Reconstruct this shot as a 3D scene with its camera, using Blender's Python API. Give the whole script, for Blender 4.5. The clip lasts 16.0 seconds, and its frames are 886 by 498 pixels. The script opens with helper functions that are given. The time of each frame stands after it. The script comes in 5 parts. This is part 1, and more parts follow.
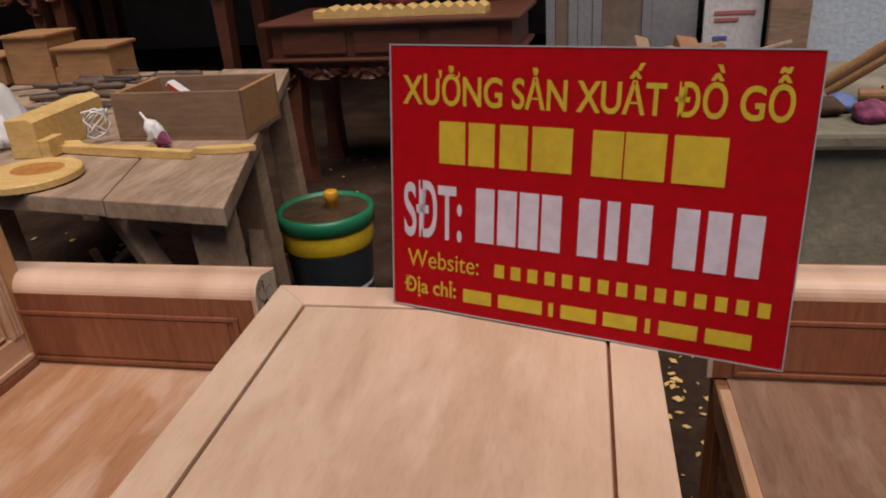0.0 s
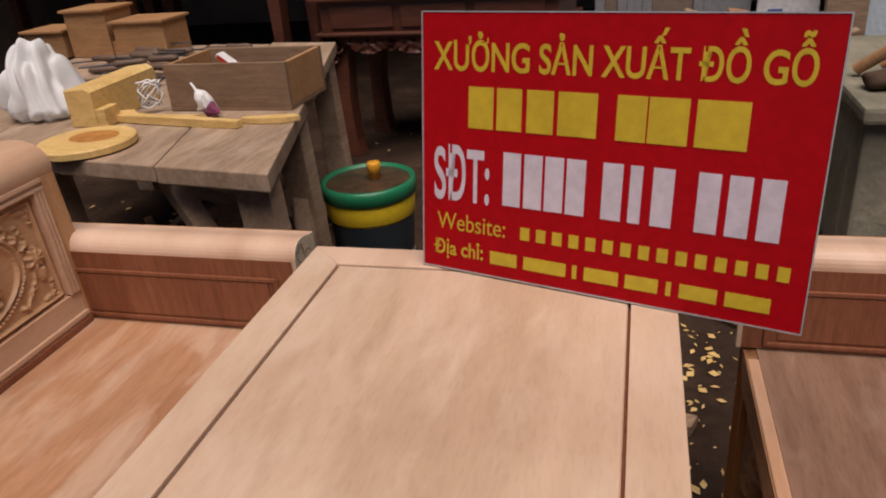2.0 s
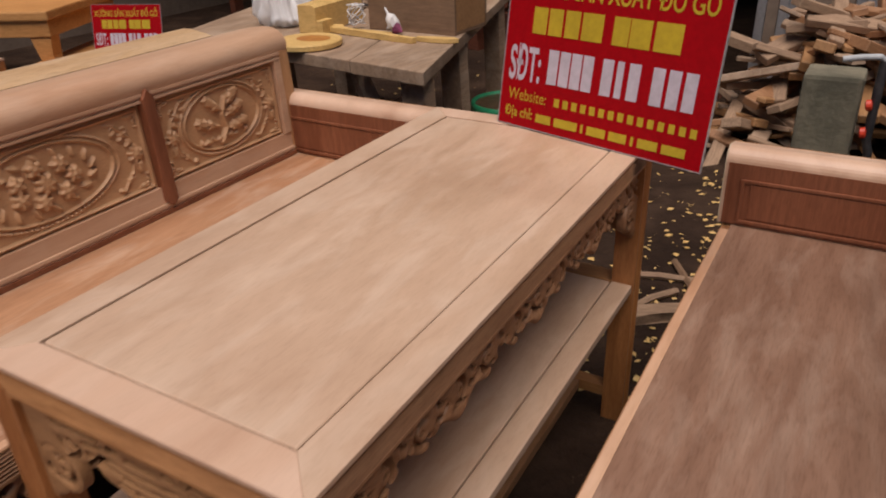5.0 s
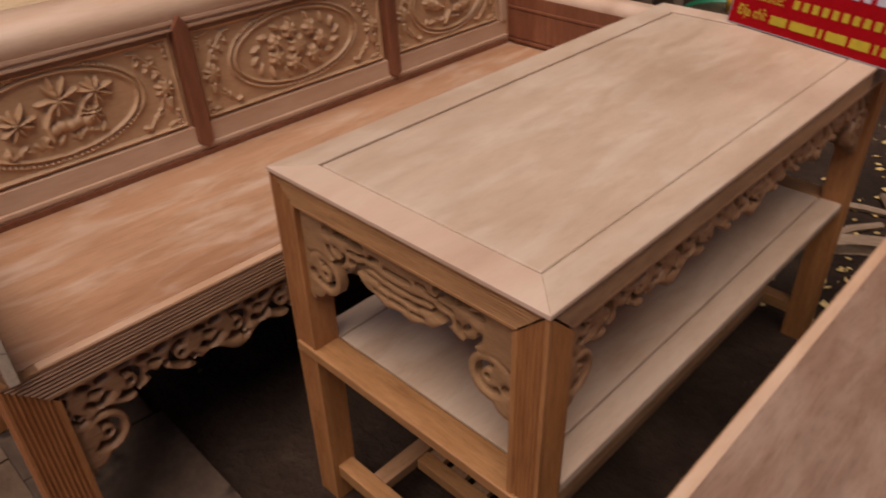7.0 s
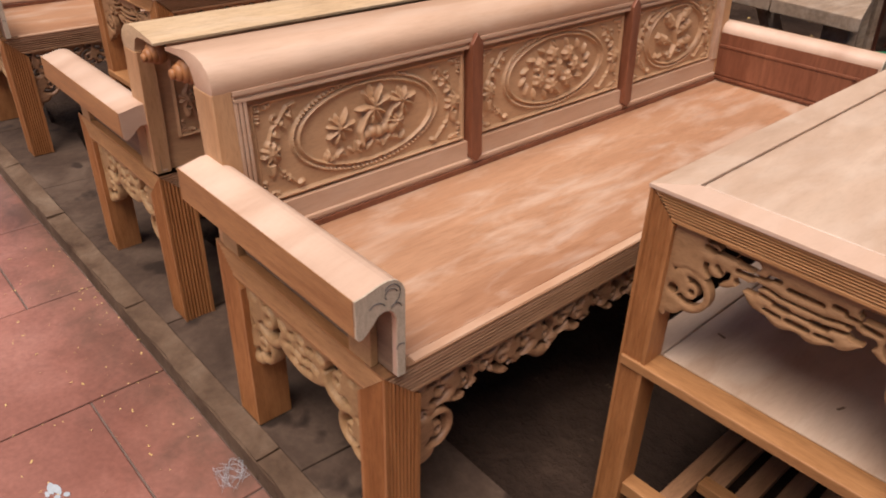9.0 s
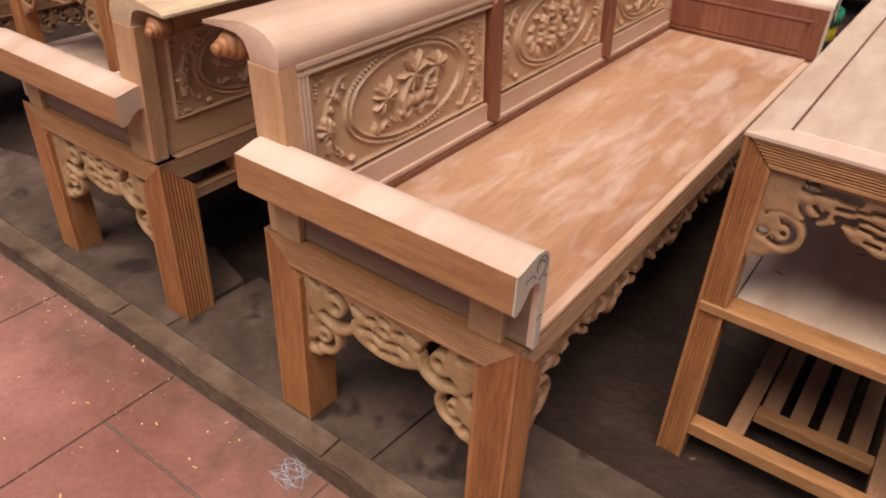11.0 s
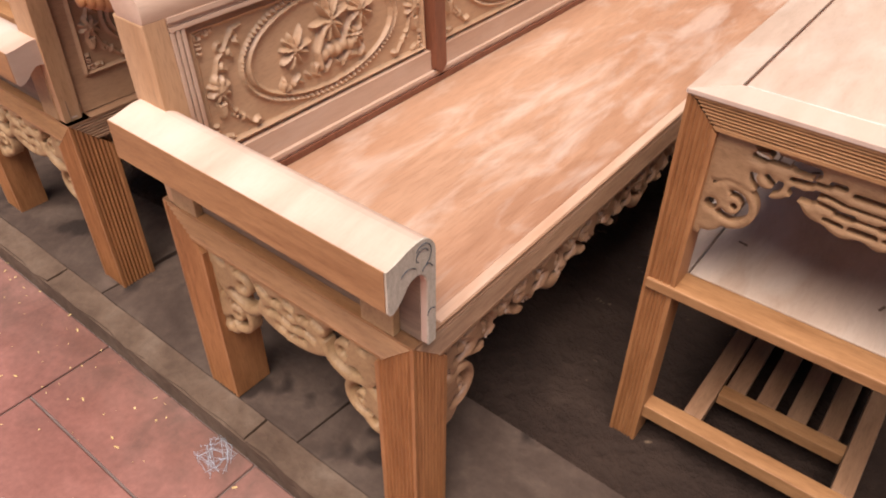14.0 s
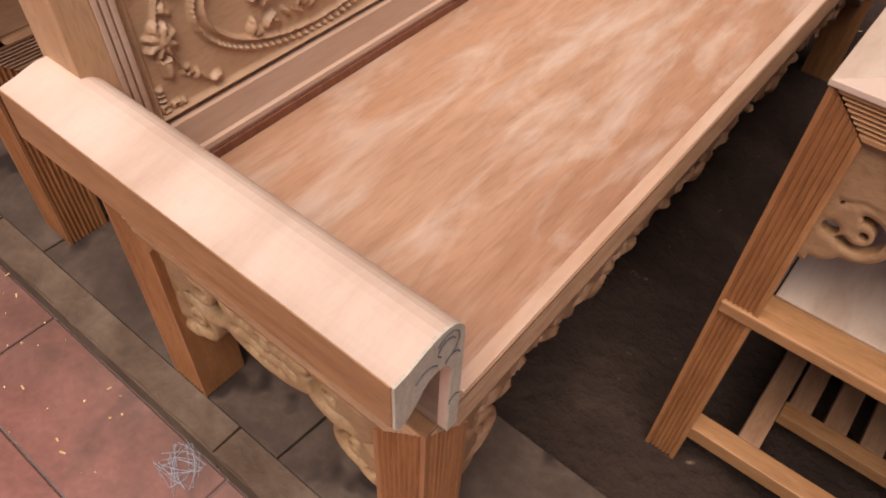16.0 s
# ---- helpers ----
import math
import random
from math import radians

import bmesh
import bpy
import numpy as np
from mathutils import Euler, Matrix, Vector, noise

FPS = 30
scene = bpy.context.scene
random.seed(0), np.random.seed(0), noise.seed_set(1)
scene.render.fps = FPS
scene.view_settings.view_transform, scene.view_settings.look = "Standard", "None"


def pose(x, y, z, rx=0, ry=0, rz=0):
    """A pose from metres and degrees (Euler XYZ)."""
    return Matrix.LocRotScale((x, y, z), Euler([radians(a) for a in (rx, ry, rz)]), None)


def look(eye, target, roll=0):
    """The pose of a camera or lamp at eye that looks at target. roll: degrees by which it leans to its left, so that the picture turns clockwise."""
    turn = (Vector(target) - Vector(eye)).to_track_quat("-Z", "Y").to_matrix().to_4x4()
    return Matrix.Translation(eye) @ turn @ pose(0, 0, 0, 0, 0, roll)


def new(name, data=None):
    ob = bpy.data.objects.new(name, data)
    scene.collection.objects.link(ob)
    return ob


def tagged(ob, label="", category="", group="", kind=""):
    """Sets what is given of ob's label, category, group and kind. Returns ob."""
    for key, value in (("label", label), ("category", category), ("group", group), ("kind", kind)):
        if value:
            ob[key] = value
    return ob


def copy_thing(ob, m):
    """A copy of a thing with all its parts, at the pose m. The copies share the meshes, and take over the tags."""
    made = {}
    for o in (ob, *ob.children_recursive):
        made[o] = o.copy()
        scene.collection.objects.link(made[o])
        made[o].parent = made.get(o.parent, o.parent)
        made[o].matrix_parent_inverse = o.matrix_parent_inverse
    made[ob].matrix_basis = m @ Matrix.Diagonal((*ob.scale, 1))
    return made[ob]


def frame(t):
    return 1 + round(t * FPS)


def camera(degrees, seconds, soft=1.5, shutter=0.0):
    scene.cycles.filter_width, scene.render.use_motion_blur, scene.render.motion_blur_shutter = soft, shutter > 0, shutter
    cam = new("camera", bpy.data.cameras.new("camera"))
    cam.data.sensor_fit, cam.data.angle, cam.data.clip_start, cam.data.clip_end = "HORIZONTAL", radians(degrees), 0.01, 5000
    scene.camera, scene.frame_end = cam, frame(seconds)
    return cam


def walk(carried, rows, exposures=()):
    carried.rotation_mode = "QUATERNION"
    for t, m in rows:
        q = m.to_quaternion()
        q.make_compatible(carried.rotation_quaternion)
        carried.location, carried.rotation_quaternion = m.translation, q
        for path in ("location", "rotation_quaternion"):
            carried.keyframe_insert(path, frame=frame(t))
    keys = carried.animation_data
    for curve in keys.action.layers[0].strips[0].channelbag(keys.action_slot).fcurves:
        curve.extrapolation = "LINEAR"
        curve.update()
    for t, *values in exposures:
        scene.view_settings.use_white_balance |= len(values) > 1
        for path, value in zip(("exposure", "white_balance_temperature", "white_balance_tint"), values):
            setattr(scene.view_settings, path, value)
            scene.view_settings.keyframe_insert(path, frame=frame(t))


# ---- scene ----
cam = camera(62.0, 16.0, soft=1.9, shutter=0.35)
PATH = [
    (0, (0.575, 0.662, 1.192), (0.195, 2.447, 0.374), -4.0),
    (0.5, (0.576, 0.662, 1.192), (0.173, 2.453, 0.398), -4.3),
    (1, (0.576, 0.662, 1.192), (0.163, 2.448, 0.395), -4.2),
    (1.5, (0.575, 0.63, 1.19), (0.137, 2.396, 0.36), -4.4),
    (2, (0.609, 0.631, 1.184), (0.103, 2.363, 0.321), -4.8),
    (2.5, (0.72, 0.644, 1.138), (0.046, 2.322, 0.284), -6.0),
    (3, (0.862, 0.709, 1.079), (0.021, 2.303, 0.211), -4.2),
    (3.2, (0.883, 0.719, 1.07), (-0.003, 2.277, 0.182), -5.2),
    (5.3, (1.084, -0.028, 1.248), (0.138, 1.467, 0.316), -1.2),
    (5.5, (1.105, -0.068, 1.257), (0.127, 1.379, 0.282), -1.5),
    (6, (1.088, -0.074, 1.24), (0.061, 1.279, 0.185), -2.0),
    (6.5, (1.067, -0.084, 1.227), (0.028, 1.217, 0.12), -0.9),
    (7, (1.032, -0.088, 1.209), (-0.154, 1.083, 0.104), -1.6),
    (7.5, (0.988, -0.176, 1.226), (-0.294, 0.93, 0.16), 0.7),
    (8, (0.873, -0.323, 1.213), (-0.394, 0.828, 0.178), 0.4),
    (8.5, (0.775, -0.46, 1.209), (-0.484, 0.703, 0.179), 1.3),
    (8.7, (0.745, -0.484, 1.208), (-0.53, 0.659, 0.174), 1.5),
    (10.8, (0.382, -0.732, 1.189), (-0.609, 0.616, 0.094), 2.5),
    (11, (0.377, -0.747, 1.183), (-0.58, 0.616, 0.074), 2.7),
    (11.5, (0.376, -0.745, 1.164), (-0.484, 0.618, -0.019), 3.0),
    (12, (0.374, -0.752, 1.152), (-0.454, 0.593, -0.076), 2.9),
    (12.5, (0.375, -0.744, 1.152), (-0.435, 0.612, -0.074), 3.2),
    (13, (0.377, -0.71, 1.151), (-0.432, 0.626, -0.098), 3.2),
    (13.5, (0.4, -0.615, 1.154), (-0.466, 0.662, -0.118), 2.1),
    (14, (0.446, -0.503, 1.161), (-0.52, 0.72, -0.093), 0.5),
    (14.5, (0.444, -0.433, 1.151), (-0.563, 0.738, -0.121), 0.3),
    (15, (0.335, -0.371, 1.133), (-0.578, 0.76, -0.242), 2.5),
    (15.5, (0.22, -0.318, 1.111), (-0.573, 0.799, -0.346), 4.0),
    (16, (0.206, -0.263, 1.107), (-0.588, 0.794, -0.393), 3.1),
]
EXPOSURE0 = 0.0
# front edge of the unseen roof, set by how far back shade should start
ROOF_Y = 4.3
EXPOSURES = [(0, -0.60, 6400, 17), (1.5, -0.50, 6400, 17), (3, -0.44, 6400, 17), (5.5, -0.62, 6400, 17), (6, -0.84, 6400, 17), (6.5, -0.76, 6350, 16), (7, -0.66, 6300, 16), (7.5, -0.36, 6200, 15), (8, -0.10, 6150, 15), (11, 0.12, 5920, 13), (12, 0.22, 5850, 13), (13, 0.42, 5750, 12), (14, 0.46, 5650, 12), (14.5, 0.50, 5600, 12), (15.5, 0.14, 5780, 13), (16, 0.02, 5780, 13)]
walk(cam, [(t, look(eye, target, roll)) for t, eye, target, roll in PATH], EXPOSURES)

# ---------- light ----------
world = bpy.data.worlds.new("sky")
scene.world = world
world.use_nodes = True
wn = world.node_tree.nodes
sky = wn.new("ShaderNodeTexSky")
sky.sky_type = 'NISHITA'
sky.sun_disc = False
sky.sun_elevation = radians(69)
sky.sun_rotation = radians(159)
world.node_tree.links.new(sky.outputs[0], wn["Background"].inputs[0])
wn["Background"].inputs[1].default_value = 0.05
sun = new("sun", bpy.data.lights.new("sun", 'SUN'))
sun.data.energy = 5.5
sun.data.angle = radians(52)
sun.data.color = (1.0, 0.90, 0.79)
sun.matrix_world = look((0.9, -2.3, 6.4), (0, 0, 0))
scene.view_settings.exposure = EXPOSURE0


# ---------- materials ----------
def mat_new(name, rough=0.6, metal=0.0, coat=0.0):
    m = bpy.data.materials.new(name)
    m.use_nodes = True
    b = m.node_tree.nodes["Principled BSDF"]
    b.inputs["Roughness"].default_value = rough
    b.inputs["Metallic"].default_value = metal
    return m, m.node_tree.nodes, m.node_tree.links, b


def ramp(nodes, links, fac, stops):
    r = nodes.new("ShaderNodeValToRGB")
    e = r.color_ramp.elements
    while len(e) < len(stops):
        e.new(0.5)
    for el, (p, c) in zip(e, stops):
        el.position, el.color = p, (*c, 1)
    links.new(fac, r.inputs[0])
    return r.outputs[0]


def mixc(nodes, links, kind, fac, a, b):
    n = nodes.new("ShaderNodeMix")
    n.data_type, n.blend_type = 'RGBA', kind
    for sock, v in ((n.inputs[0], fac), (n.inputs[6], a), (n.inputs[7], b)):
        if isinstance(v, (int, float)):
            sock.default_value = v
        elif isinstance(v, tuple):
            sock.default_value = (*v, 1)
        else:
            links.new(v, sock)
    return n.outputs[2]


def noise_tex(nodes, links, vec, scale, detail=4.0, rough=0.55, dist=0.0):
    n = nodes.new("ShaderNodeTexNoise")
    n.inputs["Scale"].default_value = scale
    n.inputs["Detail"].default_value = detail
    n.inputs["Roughness"].default_value = rough
    n.inputs["Distortion"].default_value = dist
    links.new(vec, n.inputs["Vector"])
    return n.outputs["Fac"]


def mapped(nodes, links, scale, coords="Object", rot=(0, 0, 0)):
    c = nodes.new("ShaderNodeTexCoord")
    m = nodes.new("ShaderNodeMapping")
    m.inputs["Scale"].default_value = scale
    m.inputs["Rotation"].default_value = rot
    links.new(c.outputs[coords], m.inputs[0])
    return m.outputs[0]


def wood(name, dark, mid, light, grain=(1, 0.08, 1), big=3.0, rough=0.62, bump=0.15, figure=0.5, dust=0.0, swirl=1.2, pore=0.5, turn=0.0):
    """Sanded raw timber: broad colour bands, long fibres, fine pores."""
    m, n, l, b = mat_new(name, rough)
    v = mapped(n, l, grain, "Object", (0, 0, turn))
    broad = noise_tex(n, l, v, big, 3, 0.5, swirl)
    fibre = noise_tex(n, l, v, big * 14, 5, 0.65, 0.3)
    pores = noise_tex(n, l, v, big * 70, 2, 0.5)
    c = ramp(n, l, broad, [(0.28, dark), (0.5, mid), (0.72, light)])
    f = ramp(n, l, fibre, [(0.3, tuple(x * 0.72 for x in mid)), (0.65, tuple(min(1, x * 1.18) for x in light))])
    c = mixc(n, l, 'MIX', 1 - figure, c, f)
    pd = ramp(n, l, pores, [(0.36, (0.72, 0.68, 0.64)), (0.5, (1, 1, 1))])
    c = mixc(n, l, 'MULTIPLY', pore, c, pd)
    v2 = mapped(n, l, (1, 1, 1))
    if dust:
        d = noise_tex(n, l, mapped(n, l, tuple(0.35 + 1.5 * g for g in grain)), 9.0, 5, 0.62, 0.5)
        k = ramp(n, l, d, [(0.46, (0, 0, 0)), (0.66, (dust, dust, dust))])
        c = mixc(n, l, 'MIX', k, c, (0.74, 0.60, 0.47))
    stain = ramp(n, l, noise_tex(n, l, v2, 2.2, 3, 0.5, 0.4), [(0.3, (0.86, 0.82, 0.80)), (0.6, (1, 1, 1))])
    c = mixc(n, l, 'MULTIPLY', 0.7, c, stain)
    l.new(c, b.inputs["Base Color"])
    bp = n.new("ShaderNodeBump")
    bp.inputs["Strength"].default_value = bump
    bp.inputs["Distance"].default_value = 0.002
    l.new(fibre, bp.inputs["Height"])
    l.new(bp.outputs[0], b.inputs["Normal"])
    rr = ramp(n, l, fibre, [(0.2, (rough - 0.08,) * 3), (0.8, (rough + 0.12,) * 3)])
    l.new(rr, b.inputs["Roughness"])
    return m


def mottled(name, stops, scale=3.0, rough=0.8, bump=0.3, fine=40.0, dist=0.02, spots=None, metal=0.0, spec=0.5):
    """Stone, plaster, soil, paint: noise at two scales."""
    m, n, l, b = mat_new(name, rough, metal)
    b.inputs["Specular IOR Level"].default_value = spec
    v = mapped(n, l, (1, 1, 1))
    a = noise_tex(n, l, v, scale, 6, 0.6, 0.5)
    f = noise_tex(n, l, v, fine, 4, 0.6)
    c = ramp(n, l, a, stops)
    g = ramp(n, l, f, [(0.3, (0.75, 0.75, 0.75)), (0.7, (1.12, 1.12, 1.12))])
    c = mixc(n, l, 'MULTIPLY', 0.6, c, g)
    if spots:
        s = ramp(n, l, noise_tex(n, l, v, spots[1], 3, 0.6), [(spots[2], (0, 0, 0)), (spots[2] + 0.06, (1, 1, 1))])
        c = mixc(n, l, 'MIX', s, c, spots[0])
    l.new(c, b.inputs["Base Color"])
    bp = n.new("ShaderNodeBump")
    bp.inputs["Strength"].default_value = bump
    bp.inputs["Distance"].default_value = dist
    l.new(f, bp.inputs["Height"])
    l.new(bp.outputs[0], b.inputs["Normal"])
    return m


def plain(name, col, rough=0.4, metal=0.0, wear=0.12):
    return mottled(name, [(0.3, tuple(x * (1 - wear) for x in col)), (0.7, col)], 6, rough, 0.05, 60, 0.003, None, metal)


W_SEAT = wood("figured_seat_wood", (0.29, 0.125, 0.058), (0.39, 0.192, 0.098), (0.465, 0.262, 0.148), (1, 0.10, 1), 3.6, 0.36, 0.10, 0.66, 0.30, 1.0, 0.35)
# dusty seat wood in a shaded version, for the bench turned from the light
W_SEAT_SHADED = wood("shaded_dusty_seat_wood", (0.15, 0.075, 0.045), (0.225, 0.125, 0.080), (0.29, 0.175, 0.118), (1, 0.11, 1), 4.0, 0.40, 0.08, 0.75, 0.12, 2.8)
W_TOP = wood("pale_sanded_wood", (0.45, 0.295, 0.19), (0.55, 0.38, 0.26), (0.62, 0.455, 0.325), (1, 0.20, 1), 3.4, 0.36, 0.05, 0.85, 0.25, 1.8, 0.18)
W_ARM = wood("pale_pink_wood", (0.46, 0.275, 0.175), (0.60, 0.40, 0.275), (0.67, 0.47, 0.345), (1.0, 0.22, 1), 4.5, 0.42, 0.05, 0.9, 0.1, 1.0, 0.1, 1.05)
W_CREST = wood("crest_wood", (0.45, 0.235, 0.125), (0.56, 0.345, 0.215), (0.63, 0.42, 0.285), (1, 0.12, 1), 3.5, 0.42, 0.08, 0.8, 0.15, 1.2, 0.15)
W_CREST2 = wood("yellow_crest_wood", (0.46, 0.28, 0.13), (0.54, 0.36, 0.19), (0.60, 0.42, 0.25), (1, 0.12, 1), 4.0, 0.52, 0.12, 0.6, 0.15)
W_FRAME = wood("orange_frame_wood", (0.20, 0.066, 0.017), (0.33, 0.125, 0.036), (0.44, 0.195, 0.066), (1, 1, 0.12), 6.0, 0.5, 0.3, 0.5)
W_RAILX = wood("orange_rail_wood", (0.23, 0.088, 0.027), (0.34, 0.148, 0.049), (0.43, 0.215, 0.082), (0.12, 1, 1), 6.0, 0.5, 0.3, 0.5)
W_RAILY = wood("brown_rail_wood", (0.20, 0.088, 0.037), (0.28, 0.136, 0.062), (0.36, 0.198, 0.100), (1, 0.12, 1), 6.0, 0.5, 0.3, 0.5)
W_FRET = wood("fretwork_wood", (0.27, 0.14, 0.052), (0.36, 0.20, 0.080), (0.44, 0.265, 0.118), (0.5, 0.5, 0.5), 5.0, 0.6, 0.2, 0.5)
W_PANEL = wood("carved_panel_wood", (0.44, 0.235, 0.108), (0.53, 0.302, 0.150), (0.58, 0.352, 0.188), (1, 0.3, 1), 3.0, 0.5, 0.08, 0.7, 0.0, 1.2, 0.3)
W_POST = wood("orange_post_wood", (0.36, 0.16, 0.060), (0.47, 0.245, 0.105), (0.55, 0.32, 0.165), (1, 1, 0.12), 5.0, 0.5, 0.12, 0.65)
# red-brown wood, taken darker to carry the shade inside the arms
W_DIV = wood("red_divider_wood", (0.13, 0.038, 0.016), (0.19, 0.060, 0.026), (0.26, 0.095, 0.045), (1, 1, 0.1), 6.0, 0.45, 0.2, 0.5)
W_APRON = wood("tan_apron_wood", (0.23, 0.11, 0.045), (0.31, 0.158, 0.066), (0.39, 0.215, 0.098), (0.4, 1, 1), 5.0, 0.55, 0.15, 0.6)
W_END = wood("pale_end_grain", (0.46, 0.36, 0.25), (0.54, 0.43, 0.30), (0.60, 0.49, 0.36), (1, 1, 0.4), 9.0, 0.75, 0.3, 0.5)
W_OLD = wood("old_bench_wood", (0.16, 0.105, 0.064), (0.27, 0.182, 0.115), (0.38, 0.265, 0.175), (1, 0.12, 1), 4.0, 0.7, 0.4, 0.5, 0.2)
W_OLDBOX = wood("old_brown_box_wood", (0.11, 0.062, 0.034), (0.19, 0.112, 0.062), (0.27, 0.17, 0.10), (0.12, 1, 1), 5.0, 0.75, 0.3, 0.5)
W_YELLOW = wood("fresh_yellow_wood", (0.52, 0.30, 0.075), (0.64, 0.41, 0.13), (0.72, 0.51, 0.21), (0.2, 1, 1), 5.0, 0.6, 0.2, 0.5)
W_ORANGE = wood("new_orange_wood", (0.42, 0.17, 0.045), (0.54, 0.25, 0.075), (0.62, 0.33, 0.12), (0.2, 1, 1), 5.0, 0.5, 0.2, 0.5)
W_DARK = wood("dark_altar_wood", (0.055, 0.018, 0.010), (0.095, 0.030, 0.016), (0.15, 0.05, 0.026), (0.12, 1, 1), 4.0, 0.45, 0.2, 0.5)
W_BOXES = wood("brown_block_wood", (0.24, 0.115, 0.042), (0.34, 0.175, 0.070), (0.43, 0.24, 0.105), (0.15, 1, 1), 5.0, 0.6, 0.2, 0.5)
W_SCRAP = wood("scrap_wood", (0.16, 0.10, 0.065), (0.28, 0.18, 0.11), (0.42, 0.29, 0.19), (0.15, 1, 1), 6.0, 0.8, 0.3, 0.5)
M_TILE = mottled("red_clay_tile", [(0.25, (0.27, 0.105, 0.070)), (0.5, (0.38, 0.165, 0.118)), (0.75, (0.46, 0.225, 0.170))], 2.0, 0.27, 0.12, 70, 0.004, ((0.42, 0.26, 0.20), 13.0, 0.72))
tn, tl, tb = M_TILE.node_tree.nodes, M_TILE.node_tree.links, M_TILE.node_tree.nodes["Principled BSDF"]
pos = tn.new("ShaderNodeNewGeometry").outputs["Position"]
for nd in [q for q in tn if q.bl_idname == "ShaderNodeMapping"]:
    tl.new(pos, nd.inputs[0])
# grey-brown dirt swept against the kerb, and worn patches
sep = tn.new("ShaderNodeSeparateXYZ")
tl.new(pos, sep.inputs[0])
swept = tn.new("ShaderNodeMath")
swept.operation = 'MULTIPLY_ADD'
tl.new(noise_tex(tn, tl, pos, 6.0, 5, 0.65, 0.6), swept.inputs[0])
swept.inputs[1].default_value = 0.55
tl.new(sep.outputs[1], swept.inputs[2])
film = ramp(tn, tl, swept.outputs[0], [(0.0, (0, 0, 0)), (0.25, (0.85, 0.85, 0.85))])
base = tb.inputs["Base Color"].links[0].from_socket
base = mixc(tn, tl, 'MIX', film, base, (0.125, 0.075, 0.052))
worn = ramp(tn, tl, noise_tex(tn, tl, pos, 1.7, 4, 0.55, 0.5), [(0.36, (0.62, 0.58, 0.56)), (0.62, (1.0, 1.0, 1.0))])
tl.new(mixc(tn, tl, 'MULTIPLY', 0.9, base, worn), tb.inputs["Base Color"])
M_JOINT = mottled("tile_joint", [(0.3, (0.12, 0.075, 0.055)), (0.7, (0.20, 0.13, 0.10))], 8, 0.9)
M_SLAB = mottled("stained_concrete", [(0.25, (0.034, 0.0195, 0.0125)), (0.5, (0.076, 0.047, 0.031)), (0.75, (0.140, 0.092, 0.062))], 4.5, 0.8, 0.5, 45, 0.006, ((0.035, 0.022, 0.015), 5.0, 0.58), 0.0, 0.15)
M_KERB = mottled("worn_kerb_concrete", [(0.25, (0.06, 0.033, 0.019)), (0.5, (0.125, 0.076, 0.046)), (0.75, (0.20, 0.135, 0.088))], 5.0, 0.9, 0.6, 60, 0.008, None, 0.0, 0.15)
M_DIRT = mottled("brown_dirt", [(0.25, (0.014, 0.0075, 0.0046)), (0.5, (0.036, 0.0205, 0.0130)), (0.75, (0.078, 0.047, 0.030))], 3.0, 0.9, 0.8, 35, 0.02, ((0.20, 0.125, 0.07), 18.0, 0.70), 0.0, 0.15)
M_CONC = mottled("mossy_concrete", [(0.25, (0.10, 0.095, 0.065)), (0.5, (0.20, 0.18, 0.125)), (0.75, (0.31, 0.28, 0.20))], 2.5, 0.9, 0.5, 30, 0.01)
M_WALL = mottled("dim_plaster", [(0.3, (0.15, 0.105, 0.075)), (0.7, (0.24, 0.18, 0.135))], 1.6, 0.9, 0.2, 25)
M_ROOF = mottled("corrugated_roof", [(0.3, (0.25, 0.25, 0.25)), (0.7, (0.38, 0.37, 0.36))], 1.5, 0.7, 0.2, 20)
M_RED = mottled("red_sign_print", [(0.3, (0.31, 0.0012, 0.004)), (0.7, (0.34, 0.0015, 0.005))], 3, 0.55, 0.03, 80, 0.001, None, 0.0, 0.12)
M_YEL = plain("yellow_letter_print", (0.52, 0.37, 0.02), 0.4)
M_WHITE = plain("white_letter_print", (0.56, 0.50, 0.56), 0.4)
M_EDGE = plain("sign_metal_edge", (0.62, 0.62, 0.64), 0.35, 0.6)
M_GREEN = plain("green_plastic", (0.012, 0.17, 0.075), 0.35)
M_PYEL = plain("yellow_plastic", (0.72, 0.50, 0.02), 0.35)
M_BLACK = plain("dark_blue_plastic", (0.018, 0.028, 0.035), 0.4)
M_LIQ = mottled("dark_lid", [(0.3, (0.03, 0.022, 0.016)), (0.7, (0.10, 0.055, 0.03))], 14, 0.25, 0.3)
M_ORCAP = plain("orange_cap", (0.72, 0.33, 0.02), 0.4)
M_METAL = mottled("brushed_aluminium", [(0.3, (0.50, 0.51, 0.53)), (0.7, (0.66, 0.67, 0.69))], 2, 0.35, 0.05, 60, 0.002, None, 0.7)
M_PALE = mottled("pale_blue_board", [(0.3, (0.50, 0.58, 0.64)), (0.7, (0.60, 0.68, 0.74))], 2, 0.6)
M_CARTON = mottled("white_carton", [(0.3, (0.62, 0.60, 0.58)), (0.7, (0.74, 0.72, 0.70))], 3, 0.7)
M_PRINT = plain("faded_red_print", (0.50, 0.17, 0.15), 0.6)
M_BLUEP = plain("blue_print", (0.10, 0.16, 0.36), 0.6)
M_STEEL = mottled("dark_tool_steel", [(0.3, (0.05, 0.05, 0.055)), (0.7, (0.13, 0.12, 0.12))], 8, 0.45, 0.1, 60, 0.002, None, 0.6)
M_HANDLE = wood("dark_tool_handle", (0.05, 0.03, 0.02), (0.10, 0.06, 0.04), (0.17, 0.11, 0.07), (0.2, 1, 1), 8)
M_PVC = plain("grey_pvc", (0.42, 0.44, 0.45), 0.4)
